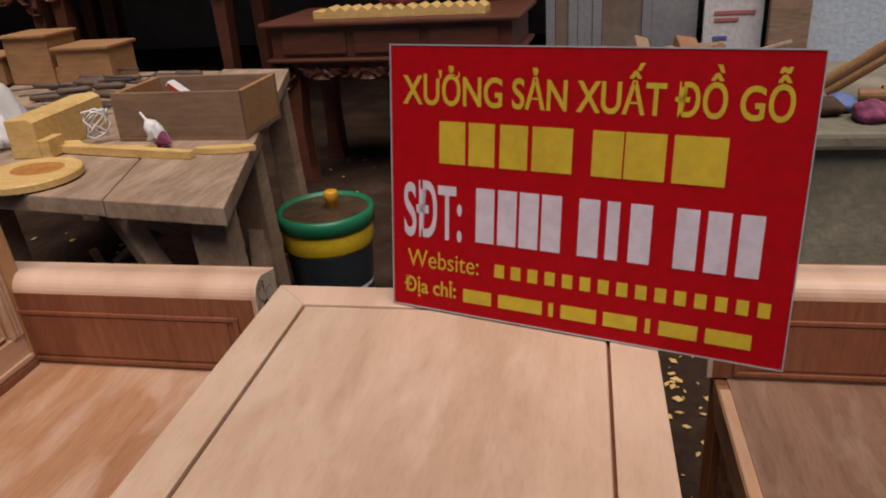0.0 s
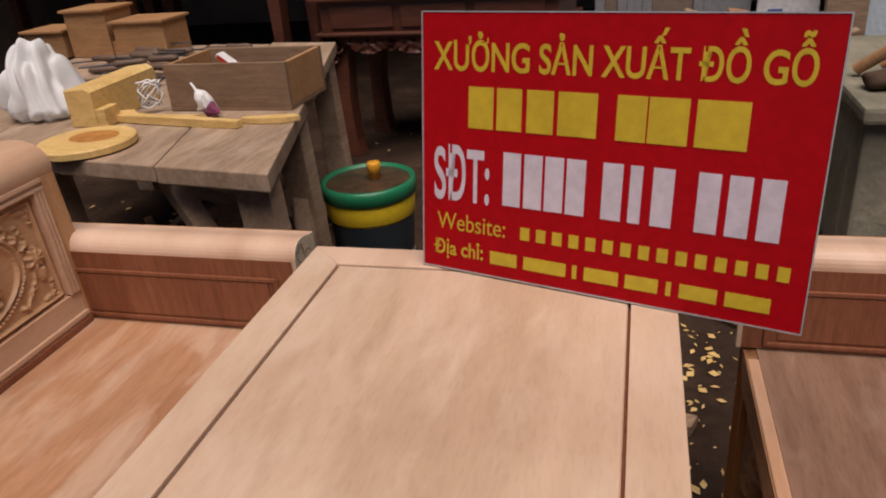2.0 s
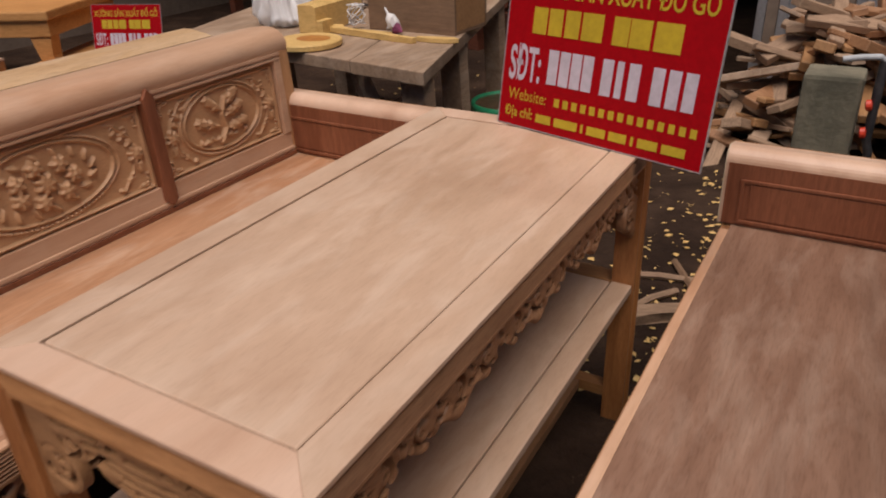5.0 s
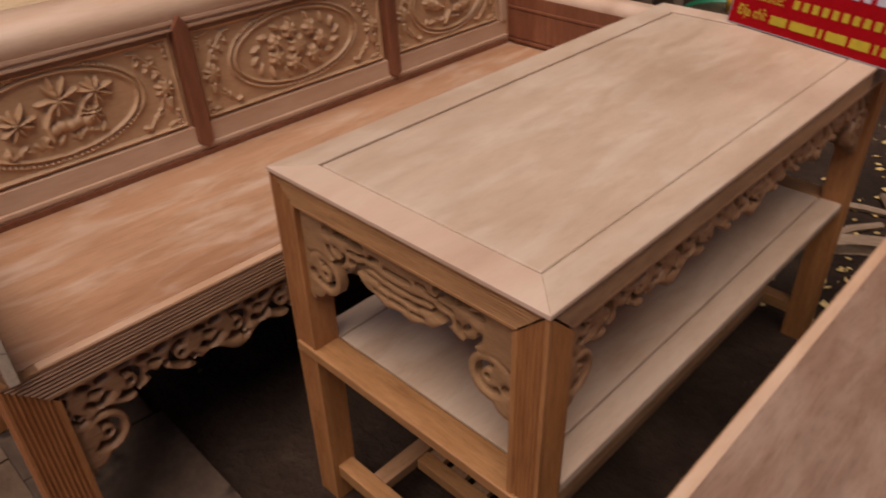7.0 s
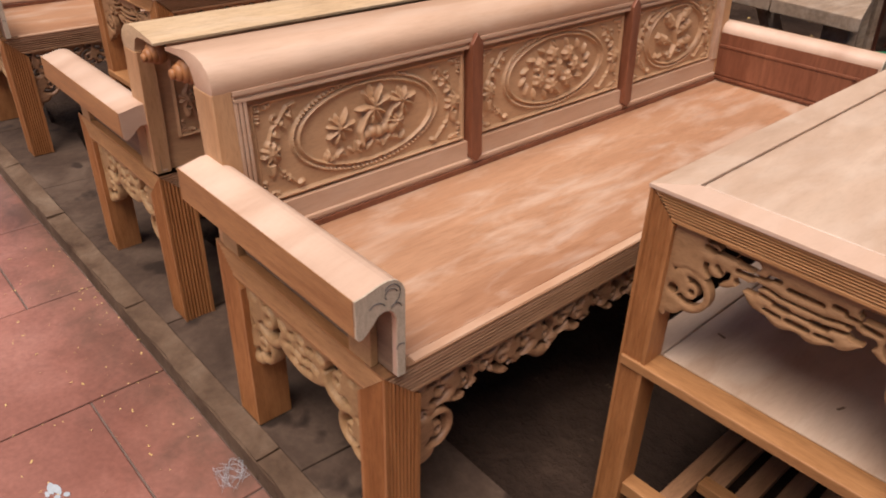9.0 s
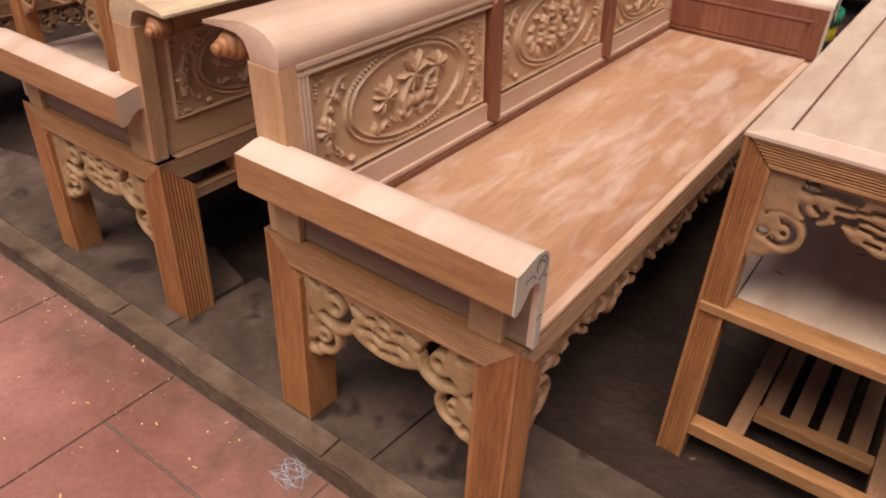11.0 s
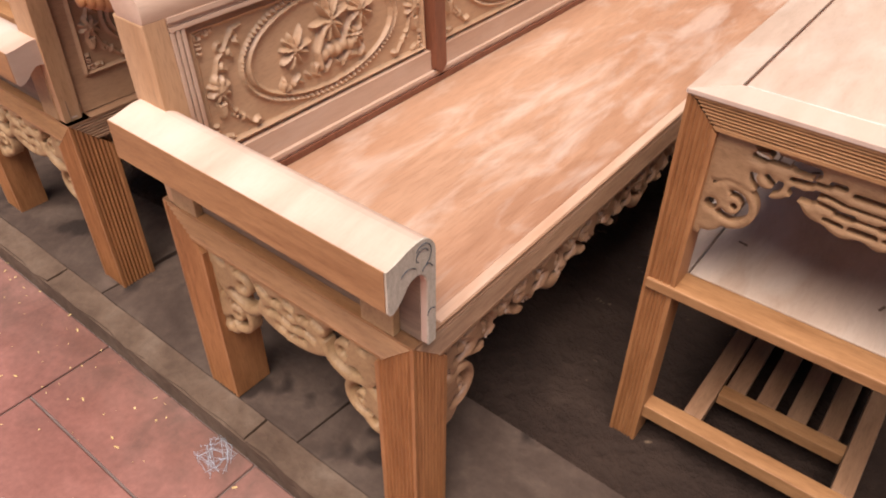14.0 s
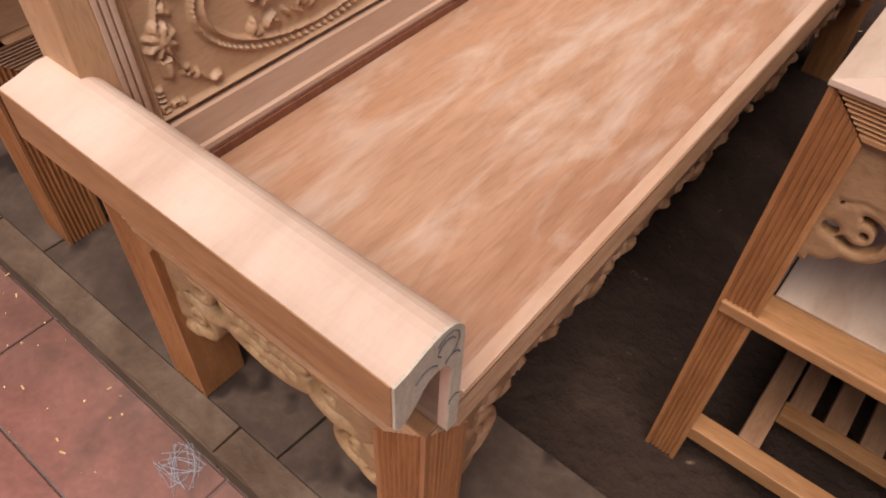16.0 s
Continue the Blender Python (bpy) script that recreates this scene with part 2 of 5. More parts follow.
M_VALVE = plain("red_valve", (0.62, 0.05, 0.02), 0.4)
M_WOOL = mottled("purple_bundle", [(0.3, (0.10, 0.03, 0.05)), (0.7, (0.34, 0.06, 0.16))], 16, 0.8, 0.5)
M_STAIN = mottled("orange_stain", [(0.3, (0.34, 0.12, 0.02)), (0.7, (0.50, 0.23, 0.05))], 14, 0.6)
M_DARKCLOTH = mottled("black_cloth", [(0.3, (0.012, 0.012, 0.014)), (0.7, (0.03, 0.03, 0.035))], 8, 0.9, 0.3)
M_INK = plain("pencil_line", (0.10, 0.085, 0.075), 0.8)
bag_m, bag_n, bag_l, bag_b = mat_new("clear_plastic_bag", 0.3)
bag_b.inputs["Base Color"].default_value = (0.86, 0.86, 0.86, 1)
bag_b.inputs["Transmission Weight"].default_value = 0.35
bag_b.inputs["IOR"].default_value = 1.2


# ---------- mesh tools ----------
def part(name, bm, mat, parent=None, label="", smooth=False):
    me = bpy.data.meshes.new(name)
    bmesh.ops.recalc_face_normals(bm, faces=bm.faces)
    if smooth:
        for f in bm.faces:
            f.smooth = True
    bm.to_mesh(me)
    bm.free()
    me.materials.append(mat)
    ob = new(name, me)
    ob.parent = parent
    return tagged(ob, label)


def raw_part(name, verts, faces, mat, parent=None, label="", smooth=False):
    me = bpy.data.meshes.new(name)
    me.from_pydata(verts, [], faces)
    me.materials.append(mat)
    if smooth:
        me.polygons.foreach_set("use_smooth", [True] * len(me.polygons))
        me.set_sharp_from_angle(angle=radians(50))
    ob = new(name, me)
    ob.parent = parent
    return tagged(ob, label)


def thing(name, m=None, label="", category="", group="", kind=""):
    ob = new(name)
    ob.empty_display_size = 0.1
    if m is not None:
        ob.matrix_world = m
    return tagged(ob, label, category, group, kind)


def add_box(bm, x0, x1, y0, y1, z0, z1, bev=0.003, seg=2, m=None):
    vs = bmesh.ops.create_cube(bm, size=1.0)["verts"]
    mm = Matrix.Translation(((x0 + x1) / 2, (y0 + y1) / 2, (z0 + z1) / 2)) @ Matrix.Diagonal((x1 - x0, y1 - y0, z1 - z0, 1))
    bmesh.ops.transform(bm, matrix=(m @ mm) if m is not None else mm, verts=vs)
    if bev:
        es = list({e for v in vs for e in v.link_edges})
        bmesh.ops.bevel(bm, geom=es, offset=bev, segments=seg, affect='EDGES', profile=0.6)
    return bm


def box(x0, x1, y0, y1, z0, z1, bev=0.003, seg=2, m=None):
    return add_box(bmesh.new(), x0, x1, y0, y1, z0, z1, bev, seg, m)


def prism(pts, axis, lo, hi, bev=0.0, lo_f=None, hi_f=None):
    """Extrude a closed outline. axis 'x': points are (y, z); 'y': (x, z); 'z': (x, y). lo_f/hi_f cut the ends aslant."""
    bm = bmesh.new()
    put = {'x': lambda a, b, c: (c, a, b), 'y': lambda a, b, c: (a, c, b), 'z': lambda a, b, c: (a, b, c)}[axis]
    A = [bm.verts.new(put(a, b, lo if lo_f is None else lo_f(a, b))) for a, b in pts]
    B = [bm.verts.new(put(a, b, hi if hi_f is None else hi_f(a, b))) for a, b in pts]
    n = len(pts)
    caps = [bm.faces.new(A[::-1]), bm.faces.new(B)]
    for i in range(n):
        bm.faces.new((A[i], A[(i + 1) % n], B[(i + 1) % n], B[i]))
    if bev:
        es = [e for f in caps for e in f.edges]
        bmesh.ops.bevel(bm, geom=es, offset=bev, segments=2, affect='EDGES', profile=0.6)
    return bm


def lathe(rings, seg=24, m=None, bm=None):
    """Rings of (radius, z) about the z axis."""
    bm = bm or bmesh.new()
    loops = []
    for r, z in rings:
        loop = []
        for i in range(seg):
            a = 2 * math.pi * i / seg
            p = Vector((r * math.cos(a), r * math.sin(a), z))
            loop.append(bm.verts.new(m @ p if m is not None else p))
        loops.append(loop)
    for a, b in zip(loops, loops[1:]):
        for i in range(seg):
            bm.faces.new((a[i], a[(i + 1) % seg], b[(i + 1) % seg], b[i]))
    bm.faces.new(loops[0][::-1])
    bm.faces.new(loops[-1])
    return bm


def tube(points, radius, seg=8, bm=None, taper=None):
    bm = bm or bmesh.new()
    pts = [Vector(p) for p in points]
    loops = []
    for i, p in enumerate(pts):
        d = (pts[min(i + 1, len(pts) - 1)] - pts[max(i - 1, 0)]).normalized()
        u = d.cross(Vector((0.13, 0.2, 1))).normalized()
        w = d.cross(u)
        r = radius * (taper[i] if taper else 1)
        loops.append([bm.verts.new(p + r * (math.cos(2 * math.pi * k / seg) * u + math.sin(2 * math.pi * k / seg) * w)) for k in range(seg)])
    for a, b in zip(loops, loops[1:]):
        for k in range(seg):
            bm.faces.new((a[k], a[(k + 1) % seg], b[(k + 1) % seg], b[k]))
    bm.faces.new(loops[0][::-1])
    bm.faces.new(loops[-1])
    return bm


def reeds(width, n, depth, flat=0.006):
    """Offsets (distance along, inward depth) of a face cut with n fine grooves."""
    out = [(0.0, 0.0), (flat, 0.0)]
    w = (width - 2 * flat) / n
    for i in range(n):
        a = flat + i * w
        out += [(a + w * 0.30, depth), (a + w * 0.55, depth), (a + w * 0.8, 0.0)]
    out += [(width, 0.0)]
    return out


def fretwork(sdf, w, h, step, thick, to_world, relief=0.006):
    """Pierced carving: keeps the region where sdf < 0 of the plate 0..w by 0..h (downwards), with rounded relief on the front."""
    nu, nv = int(round(w / step)) + 1, int(round(h / step)) + 1
    us, vs = np.linspace(0, w, nu), np.linspace(0, h, nv)
    U, V = np.meshgrid(us, vs, indexing="ij")
    D = sdf(U, V)
    verts, faces, index = [], [], {}

    def vert(key, u, v, d):
        if key not in index:
            t = relief * (1 - min(1, max(0, -d) / 0.007)) ** 1.5
            index[key] = len(verts)
            verts.append(to_world(u, v, t))
            verts.append(to_world(u, v, thick))
        return index[key]

    rim = {}
    for i in range(nu - 1):
        for j in range(nv - 1):
            cs = ((i, j), (i + 1, j), (i + 1, j + 1), (i, j + 1))
            ds = [D[c] for c in cs]
            if min(ds) >= 0:
                continue
            poly = []
            for k in range(4):
                a, b = cs[k], cs[(k + 1) % 4]
                da, db = ds[k], ds[(k + 1) % 4]
                if da < 0:
                    poly.append(vert(a, us[a[0]], vs[a[1]], da))
                if (da < 0) != (db < 0):
                    t = da / (da - db)
                    key = (min(a, b), max(a, b))
                    poly.append(vert(key, us[a[0]] + t * (us[b[0]] - us[a[0]]), vs[a[1]] + t * (vs[b[1]] - vs[a[1]]), 0.0))
            if len(poly) < 3:
                continue
            faces.append(poly)
            faces.append([p + 1 for p in poly[::-1]])
            for k in range(len(poly)):
                e = (poly[k], poly[(k + 1) % len(poly)])
                if (e[1], e[0]) in rim:
                    del rim[(e[1], e[0])]
                else:
                    rim[e] = 1
    for a, b in rim:
        faces.append((b, a, a + 1, b + 1))
    return verts, faces


# ---------- carving patterns ----------
def d_circle(U, V, u, v, r, sv=1.0):
    return np.hypot(U - u, (V - v) * sv) - r


def d_seg(U, V, a, b, r):
    du, dv = b[0] - a[0], b[1] - a[1]
    t = np.clip(((U - a[0]) * du + (V - a[1]) * dv) / (du * du + dv * dv + 1e-12), 0, 1)
    return np.hypot(U - a[0] - t * du, V - a[1] - t * dv) - r


def scroll_holes(U, V, u, v, r, flip=1):
    """A C-shaped cut with an inner eye, as carved clouds have."""
    ang = np.arctan2(V - v, (U - u) * flip)
    ring = np.abs(np.hypot(U - u, V - v) - r * 0.58) - r * 0.17
    ring = np.maximum(ring, np.abs(ang - 0.3) - 2.2)
    return np.minimum(ring, d_circle(U, V, u + flip * r * 0.12, v, r * 0.16))


def apron_sdf(w, deep, bracket, middle, op=1.0):
    """Scrolled apron: top strip, cloud scrolls at both ends, lobes between, hooked brackets down the legs."""
    def f(U, V):
        S = np.minimum(U, w - U)
        s_end = deep * 0.52
        d = V - deep * 0.42
        d = np.minimum(d, d_circle(S, V, s_end * 1.15, deep * 0.5, s_end))
        cut = scroll_holes(S, V, s_end * 1.2, deep * 0.5, s_end * 0.95)
        cut = np.minimum(cut, d_seg(S, V, (s_end * 0.35, deep * 0.14), (s_end * 0.6, deep * 0.22), deep * 0.06))
        n = len(middle)
        for u, r in middle:
            c = u * w
            d = np.minimum(d, d_circle(U, V, c, deep * 0.98 - r * 0.62, r, 1.6))
            for k, (a, b, q) in enumerate(((-0.62, 0.30, .10), (-0.3, 0.36, .085), (0, 0.26, .09), (0.3, 0.36, .085), (0.62, 0.30, .10), (-0.42, 0.60, .10), (-0.14, 0.62, .075), (0.14, 0.62, .075), (0.42, 0.60, .10), (0, 0.84, .07), (-0.78, 0.50, .05), (0.78, 0.50, .05), (-0.24, 0.80, .05), (0.24, 0.80, .05), (0, 0.46, .05))):
                x0, y0 = c + a * r, b * deep
                cut = np.minimum(cut, d_seg(U, V, (x0 - q * r * 0.9, y0 - q * deep * 0.25 * (-1) ** k), (x0 + q * r * 0.9, y0 + q * deep * 0.25 * (-1) ** k), deep * 0.050 * op))
        for (u1, r1), (u2, r2) in zip(middle, middle[1:]):
            c = (u1 + u2) / 2 * w
            d = np.minimum(d, d_circle(U, V, c, deep * 0.5, deep * 0.36))
            cut = np.minimum(cut, scroll_holes(U, V, c, deep * 0.48, deep * 0.34))
        a, b = 0.5 * deep, bracket
        hook = d_circle(S, V, 0.36 * deep, deep + 0.20 * bracket, 0.36 * deep)
        hook = np.minimum(hook, np.maximum(d_circle(S, V, 0.16 * deep, deep + 0.46 * bracket, 0.26 * deep), -S))
        hook = np.minimum(hook, np.maximum(S - 0.10 * deep, V - (deep + bracket * 0.8)))
        cut = np.minimum(cut, scroll_holes(S, V, 0.38 * deep, deep + 0.2 * bracket, 0.34 * deep))
        cut = np.minimum(cut, d_circle(S, V, 0.17 * deep, deep + 0.50 * bracket, 0.09 * deep))
        return np.maximum(np.minimum(d, hook), -cut)
    return f


def band_sdf(w, deep, bracket, n):
    """Long pierced band: close-set scrolls and buds over a softly waved lower edge, hooked brackets at the ends."""
    def f(U, V):
        S = np.minimum(U, w - U)
        p = w / n
        wave = np.cos(2 * np.pi * U / p)
        slow = np.cos(2 * np.pi * U / (3 * p))
        d = V - deep * (0.80 + 0.11 * wave + 0.09 * slow)
        cut = np.full_like(U, 1.0)
        for k in range(n + 1):
            c = k * p
            flip = 1 if k % 2 else -1
            cut = np.minimum(cut, scroll_holes(U, V, c, deep * 0.50, deep * 0.36, flip))
            for a, b, e, g, r in ((0.30, 0.20, 0.42, 0.24, 0.055), (0.44, 0.36, 0.56, 0.40, 0.05), (0.36, 0.56, 0.46, 0.64, 0.06), (0.58, 0.20, 0.70, 0.16, 0.05), (0.54, 0.62, 0.66, 0.52, 0.055), (0.12, 0.80, 0.20, 0.78, 0.04), (-0.06, 0.12, 0.08, 0.12, 0.035)):
                cut = np.minimum(cut, d_seg(U, V, (c + a * p, b * deep), (c + e * p, g * deep), r * deep))
        hook = d_circle(S, V, 0.40 * deep, deep + 0.18 * bracket, 0.40 * deep)
        hook = np.minimum(hook, np.maximum(d_circle(S, V, 0.16 * deep, deep + 0.46 * bracket, 0.26 * deep), -S))
        hook = np.minimum(hook, np.maximum(S - 0.10 * deep, V - (deep + bracket * 0.8)))
        cut = np.minimum(np.maximum(cut, 0.006 - V), scroll_holes(S, V, 0.42 * deep, deep + 0.18 * bracket, 0.36 * deep))
        return np.maximum(np.minimum(d, hook), -cut)
    return f


def table_apron_sdf(w, deep, bracket):
    """Flat fretted apron: key-shaped slots, a C-scroll at each end, a stepped lower edge and hooked brackets."""
    def f(U, V):
        S = np.minimum(U, w - U)
        m = w / 2
        edge = deep * (0.80 + 0.20 * np.clip((S - m * 0.62) / (m * 0.20), 0, 1) - 0.10 * np.clip((S - m * 0.42) / 0.02, 0, 1) * np.clip((m * 0.64 - S) / 0.02, 0, 1) + 0.03 * np.sin(S * 140))
        d = V - edge
        slots = ((.30, .10, .36, .10, .045), (.30, .24, .31, .26, .06), (.40, .16, .50, .16, .035), (.39, .26, .46, .26, .03), (.56, .22, .62, .22, .085), (.55, .42, .61, .40, .045), (.58, .60, .64, .62, .08), (.68, .36, .72, .36, .035), (.70, .48, .76, .50, .03), (.66, .52, .70, .52, .025), (.72, .62, .80, .66, .035), (.78, .30, .80, .30, .05), (.79, .50, .84, .54, .03), (.86, .70, .90, .70, .055), (.80, .84, .86, .86, .035), (.92, .36, .98, .36, .045), (.90, .54, 1.0, .54, .025), (.96, .86, 1.0, .86, .045), (.97, .70, 1.0, .70, .025))
        cut = np.full_like(U, 1.0)
        for a, b, c, e, r in slots:
            cut = np.minimum(cut, d_seg(S, V, (a * m - 0.03 * m, b * deep), (c * m + 0.012 * m, e * deep), r * deep * 1.15))
        cut = np.minimum(cut, np.maximum(np.abs(np.hypot(S - 0.37 * m, V - 0.55 * deep) - 0.19 * deep) - 0.05 * deep, -(V - 0.50 * deep)))
        cut = np.minimum(cut, d_seg(S, V, (0.37 * m, 0.50 * deep), (0.41 * m, 0.58 * deep), 0.05 * deep))
        hook = d_circle(S, V, 0.42 * deep, deep + 0.16 * bracket, 0.40 * deep)
        hook = np.minimum(hook, np.maximum(d_circle(S, V, 0.14 * deep, deep + 0.48 * bracket, 0.26 * deep), -S))
        hook = np.minimum(hook, np.maximum(S - 0.10 * deep, V - (deep + bracket * 0.85)))
        cut = np.minimum(cut, scroll_holes(S, V, 0.44 * deep, deep + 0.16 * bracket, 0.36 * deep))
        cut = np.minimum(cut, d_circle(S, V, 0.15 * deep, deep + 0.24 * bracket, 0.10 * deep))
        return np.maximum(np.minimum(d, hook), -cut)
    return f


def leaf(H, U, V, u, v, ang, length, width, h):
    c, s = math.cos(ang), math.sin(ang)
    a, b = (U - u) * c + (V - v) * s, -(U - u) * s + (V - v) * c
    t = np.clip(a / length, 0, 1)
    half = width * np.sin(np.pi * np.clip(t, 0.02, 0.98)) ** 0.8 + 1e-5
    body = np.where((a > 0) & (a < length), np.clip(1 - (b / half) ** 2, 0, 1), 0)
    np.maximum(H, h * np.sqrt(body) * (0.8 + 0.2 * (np.abs(b) > half * 0.12)), out=H)


def blob(H, U, V, u, v, r, h, sv=1.0):
    np.maximum(H, h * np.sqrt(np.clip(1 - ((U - u) ** 2 + ((V - v) * sv) ** 2) / r ** 2, 0, 1)), out=H)


def vine(H, U, V, pts, r, h):
    for a, b in zip(pts, pts[1:]):
        d = d_seg(U, V, a, b, 0)
        np.maximum(H, h * np.sqrt(np.clip(1 - (d / r) ** 2, 0, 1)), out=H)


def curl(u, v, r, a0, a1, n=10):
    return [(u + r * (1 - 0.45 * i / n) * math.cos(a0 + (a1 - a0) * i / n), v + r * (1 - 0.45 * i / n) * math.sin(a0 + (a1 - a0) * i / n)) for i in range(n + 1)]


def panel_relief(w, h, style, rng):
    """Height of a carved back panel: beaded oval with foliage inside, vines, grapes and key-fret corners round it."""
    nu, nv = int(w / 0.0022), int(h / 0.0022)
    U, V = np.meshgrid(np.linspace(0, w, nu), np.linspace(0, h, nv), indexing="ij")
    H = np.zeros_like(U)
    cu, cv, ru, rv = w * 0.5, h * 0.525, w * 0.328, h * 0.405
    e = np.hypot((U - cu) / ru, (V - cv) / rv)
    dist = (e - 1) * (ru + rv) / 2
    # raised border line
    bd = np.minimum(np.minimum(U, w - U), np.minimum(V, h - V))
    H = np.maximum(H, 0.005 * np.clip(1 - np.abs(bd - 0.007) / 0.0035, 0, 1) ** 0.5)
    # key-fret corners
    for fu in (0, 1):
        for fv in (0, 1):
            X, Y = (w - U if fu else U), (h - V if fv else V)
            for (a, b, c, d) in ((.012, .024, .012, .015), (.012, .015, .012, .024), (.021, .024, .012, .024), (.012, .024, .021, .024), (.028, .031, .012, .022), (.028, .038, .019, .022), (.035, .038, .012, .022), (.042, .045, .012, .020), (.012, .022, .028, .031), (.019, .022, .028, .038), (.012, .022, .035, .038), (.012, .020, .042, .045)):
                H = np.maximum(H, 0.0045 * ((X > a) & (X < b) & (Y > c) & (Y < d)))
            # vine with a flower, leaves and a bunch of fruit down the side
            T = np.zeros_like(U)
            mid = h * 0.5
            if fv:
                vine(T, X, Y, [(0.040, mid), (0.036, mid - 0.022), (0.044, mid - 0.042), (0.058, mid - 0.052), (0.078, 0.026), (0.098, 0.022)], 0.0022, 0.0045)
                vine(T, X, Y, curl(0.052, 0.044, 0.009, 0.5, 5.6), 0.0020, 0.004)
                vine(T, X, Y, curl(0.082, 0.036, 0.008, 2.5, 7.6), 0.0018, 0.004)
                for k in range(6):
                    leaf(T, X, Y, 0.037 + 0.008 * k, mid - 0.02 - 0.0085 * k, 2.4 - 1.9 * (k % 2), 0.015, 0.0042, 0.006)
            else:
                for k in range(8):
                    leaf(T, X, Y, 0.036, mid - 0.004, 0.3 + k * 0.785, 0.023, 0.0048, 0.0075)
                blob(T, X, Y, 0.036, mid - 0.004, 0.0055, 0.009)
                for k in range(14):
                    blob(T, X, Y, 0.034 + 0.0058 * (k % 3 - 1) * (1 - k / 18), mid - 0.028 - 0.0048 * (k // 3), 0.0040, 0.0075)
                vine(T, X, Y, [(0.044, mid - 0.02), (0.052, mid - 0.045), (0.066, mid - 0.058), (0.088, 0.022)], 0.0020, 0.0045)
                vine(T, X, Y, curl(0.058, 0.050, 0.007, 1.0, 6.4), 0.0018, 0.004)
                leaf(T, X, Y, 0.085, 0.022, 0.3, 0.020, 0.005, 0.006)
                leaf(T, X, Y, 0.066, 0.034, 1.1, 0.015, 0.004, 0.005)
            H = np.maximum(H, T * (dist > 0.012))
    # oval moulding, beads
    H = np.maximum(H, 0.006 * np.clip(1 - np.abs(dist + 0.004) / 0.004, 0, 1) ** 0.5)
    H = np.where(dist < -0.006, H - 0.004, H)
    nb = 96
    for k in range(nb):
        a = 2 * math.pi * k / nb
        blob(H, U, V, cu + (ru + 0.0085) * math.cos(a), cv + (rv + 0.0085) * math.sin(a), 0.0036, 0.0062)
    T = np.full_like(U, -0.004)
    if style == 0:
        trunk = [(cu - 0.02, cv - rv * 0.55), (cu - 0.025, cv - rv * 0.2), (cu - 0.005, cv + rv * 0.2), (cu + 0.01, cv + rv * 0.34)]
        vine(T, U, V, trunk, 0.0065, 0.008)
        vine(T, U, V, [(cu + 0.03, cv - 0.03), (cu + 0.05, cv + 0.0), (cu + 0.075, cv + 0.03)], 0.0045, 0.006)
        for (x, y, L) in ((cu + 0.012, cv + rv * 0.36, 0.052), (cu + 0.085, cv + rv * 0.34, 0.042), (cu - 0.075, cv + 0.004, 0.042), (cu + 0.07, cv - 0.014, 0.028)):
            for k in range(9):
                leaf(T, U, V, x, y, k * 2 * math.pi / 9 + 0.25 + rng.uniform(-.15, .15), L * rng.uniform(0.65, 1.0), L * 0.085, 0.0095)
        for k in range(26):
            x = cu + rng.uniform(-0.8, 0.62) * ru * 0.85
            leaf(T, U, V, x, cv - rv * (0.58 + 0.14 * rng.random()), rng.uniform(0.1, 3.0), 0.018, 0.004, 0.006)
        for k in range(5):
            blob(T, U, V, cu - 0.01 + 0.016 * k, cv - 0.026 + 0.004 * (k % 2), 0.013, 0.008)
    elif style == 1:
        for k in range(7):
            a = 2 * math.pi * k / 7
            x, y = cu + 0.055 * math.cos(a) * 1.25, cv + 0.040 * math.sin(a)
            for q in range(6):
                leaf(T, U, V, x, y, q * math.pi / 3 + a, 0.021, 0.0075, 0.009)
            blob(T, U, V, x, y, 0.006, 0.011)
        for k in range(7):
            leaf(T, U, V, cu, cv, k * 0.9, 0.026, 0.008, 0.009)
        for k in range(16):
            a = 2 * math.pi * k / 16
            leaf(T, U, V, cu + ru * 0.62 * math.cos(a), cv + rv * 0.60 * math.sin(a), a + 0.8, 0.028, 0.0055, 0.007)
    else:
        vine(T, U, V, [(cu - 0.02, cv - rv * 0.75), (cu + 0.005, cv - 0.03), (cu - 0.005, cv + 0.01), (cu + 0.015, cv + rv * 0.6)], 0.006, 0.008)
        for (x, y, b) in ((-0.02, -0.02, 2.6), (0.0, 0.0, 0.5), (-0.005, 0.02, 2.2), (0.01, 0.03, 0.9), (0.0, -0.035, 0.2)):
            pts = [(cu + x + t * 0.075 * math.cos(b), cv + y + t * 0.045 * math.sin(b)) for t in (0, 0.5, 1)]
            vine(T, U, V, pts, 0.0035, 0.007)
            for t in (0.45, 0.75, 1.0):
                for q in range(5):
                    leaf(T, U, V, cu + x + t * 0.075 * math.cos(b), cv + y + t * 0.045 * math.sin(b), q * 1.26 + t * 3, 0.015, 0.0055, 0.008)
        for k in range(14):
            leaf(T, U, V, cu + rng.uniform(-0.7, 0.7) * ru, cv - rv * 0.68, rng.uniform(0.3, 2.8), 0.016, 0.004, 0.006)
    inside = np.clip((-dist - 0.007) / 0.002, 0, 1)
    H = np.where(dist < -0.007, np.maximum(H, T * inside - 0.004 * (1 - inside)), H)
    for s in range(1):
        K = np.pad(H, 1, mode="edge")
        H = 0.5 * H + 0.125 * (K[:-2, 1:-1] + K[2:, 1:-1] + K[1:-1, :-2] + K[1:-1, 2:])
    return U, V, H


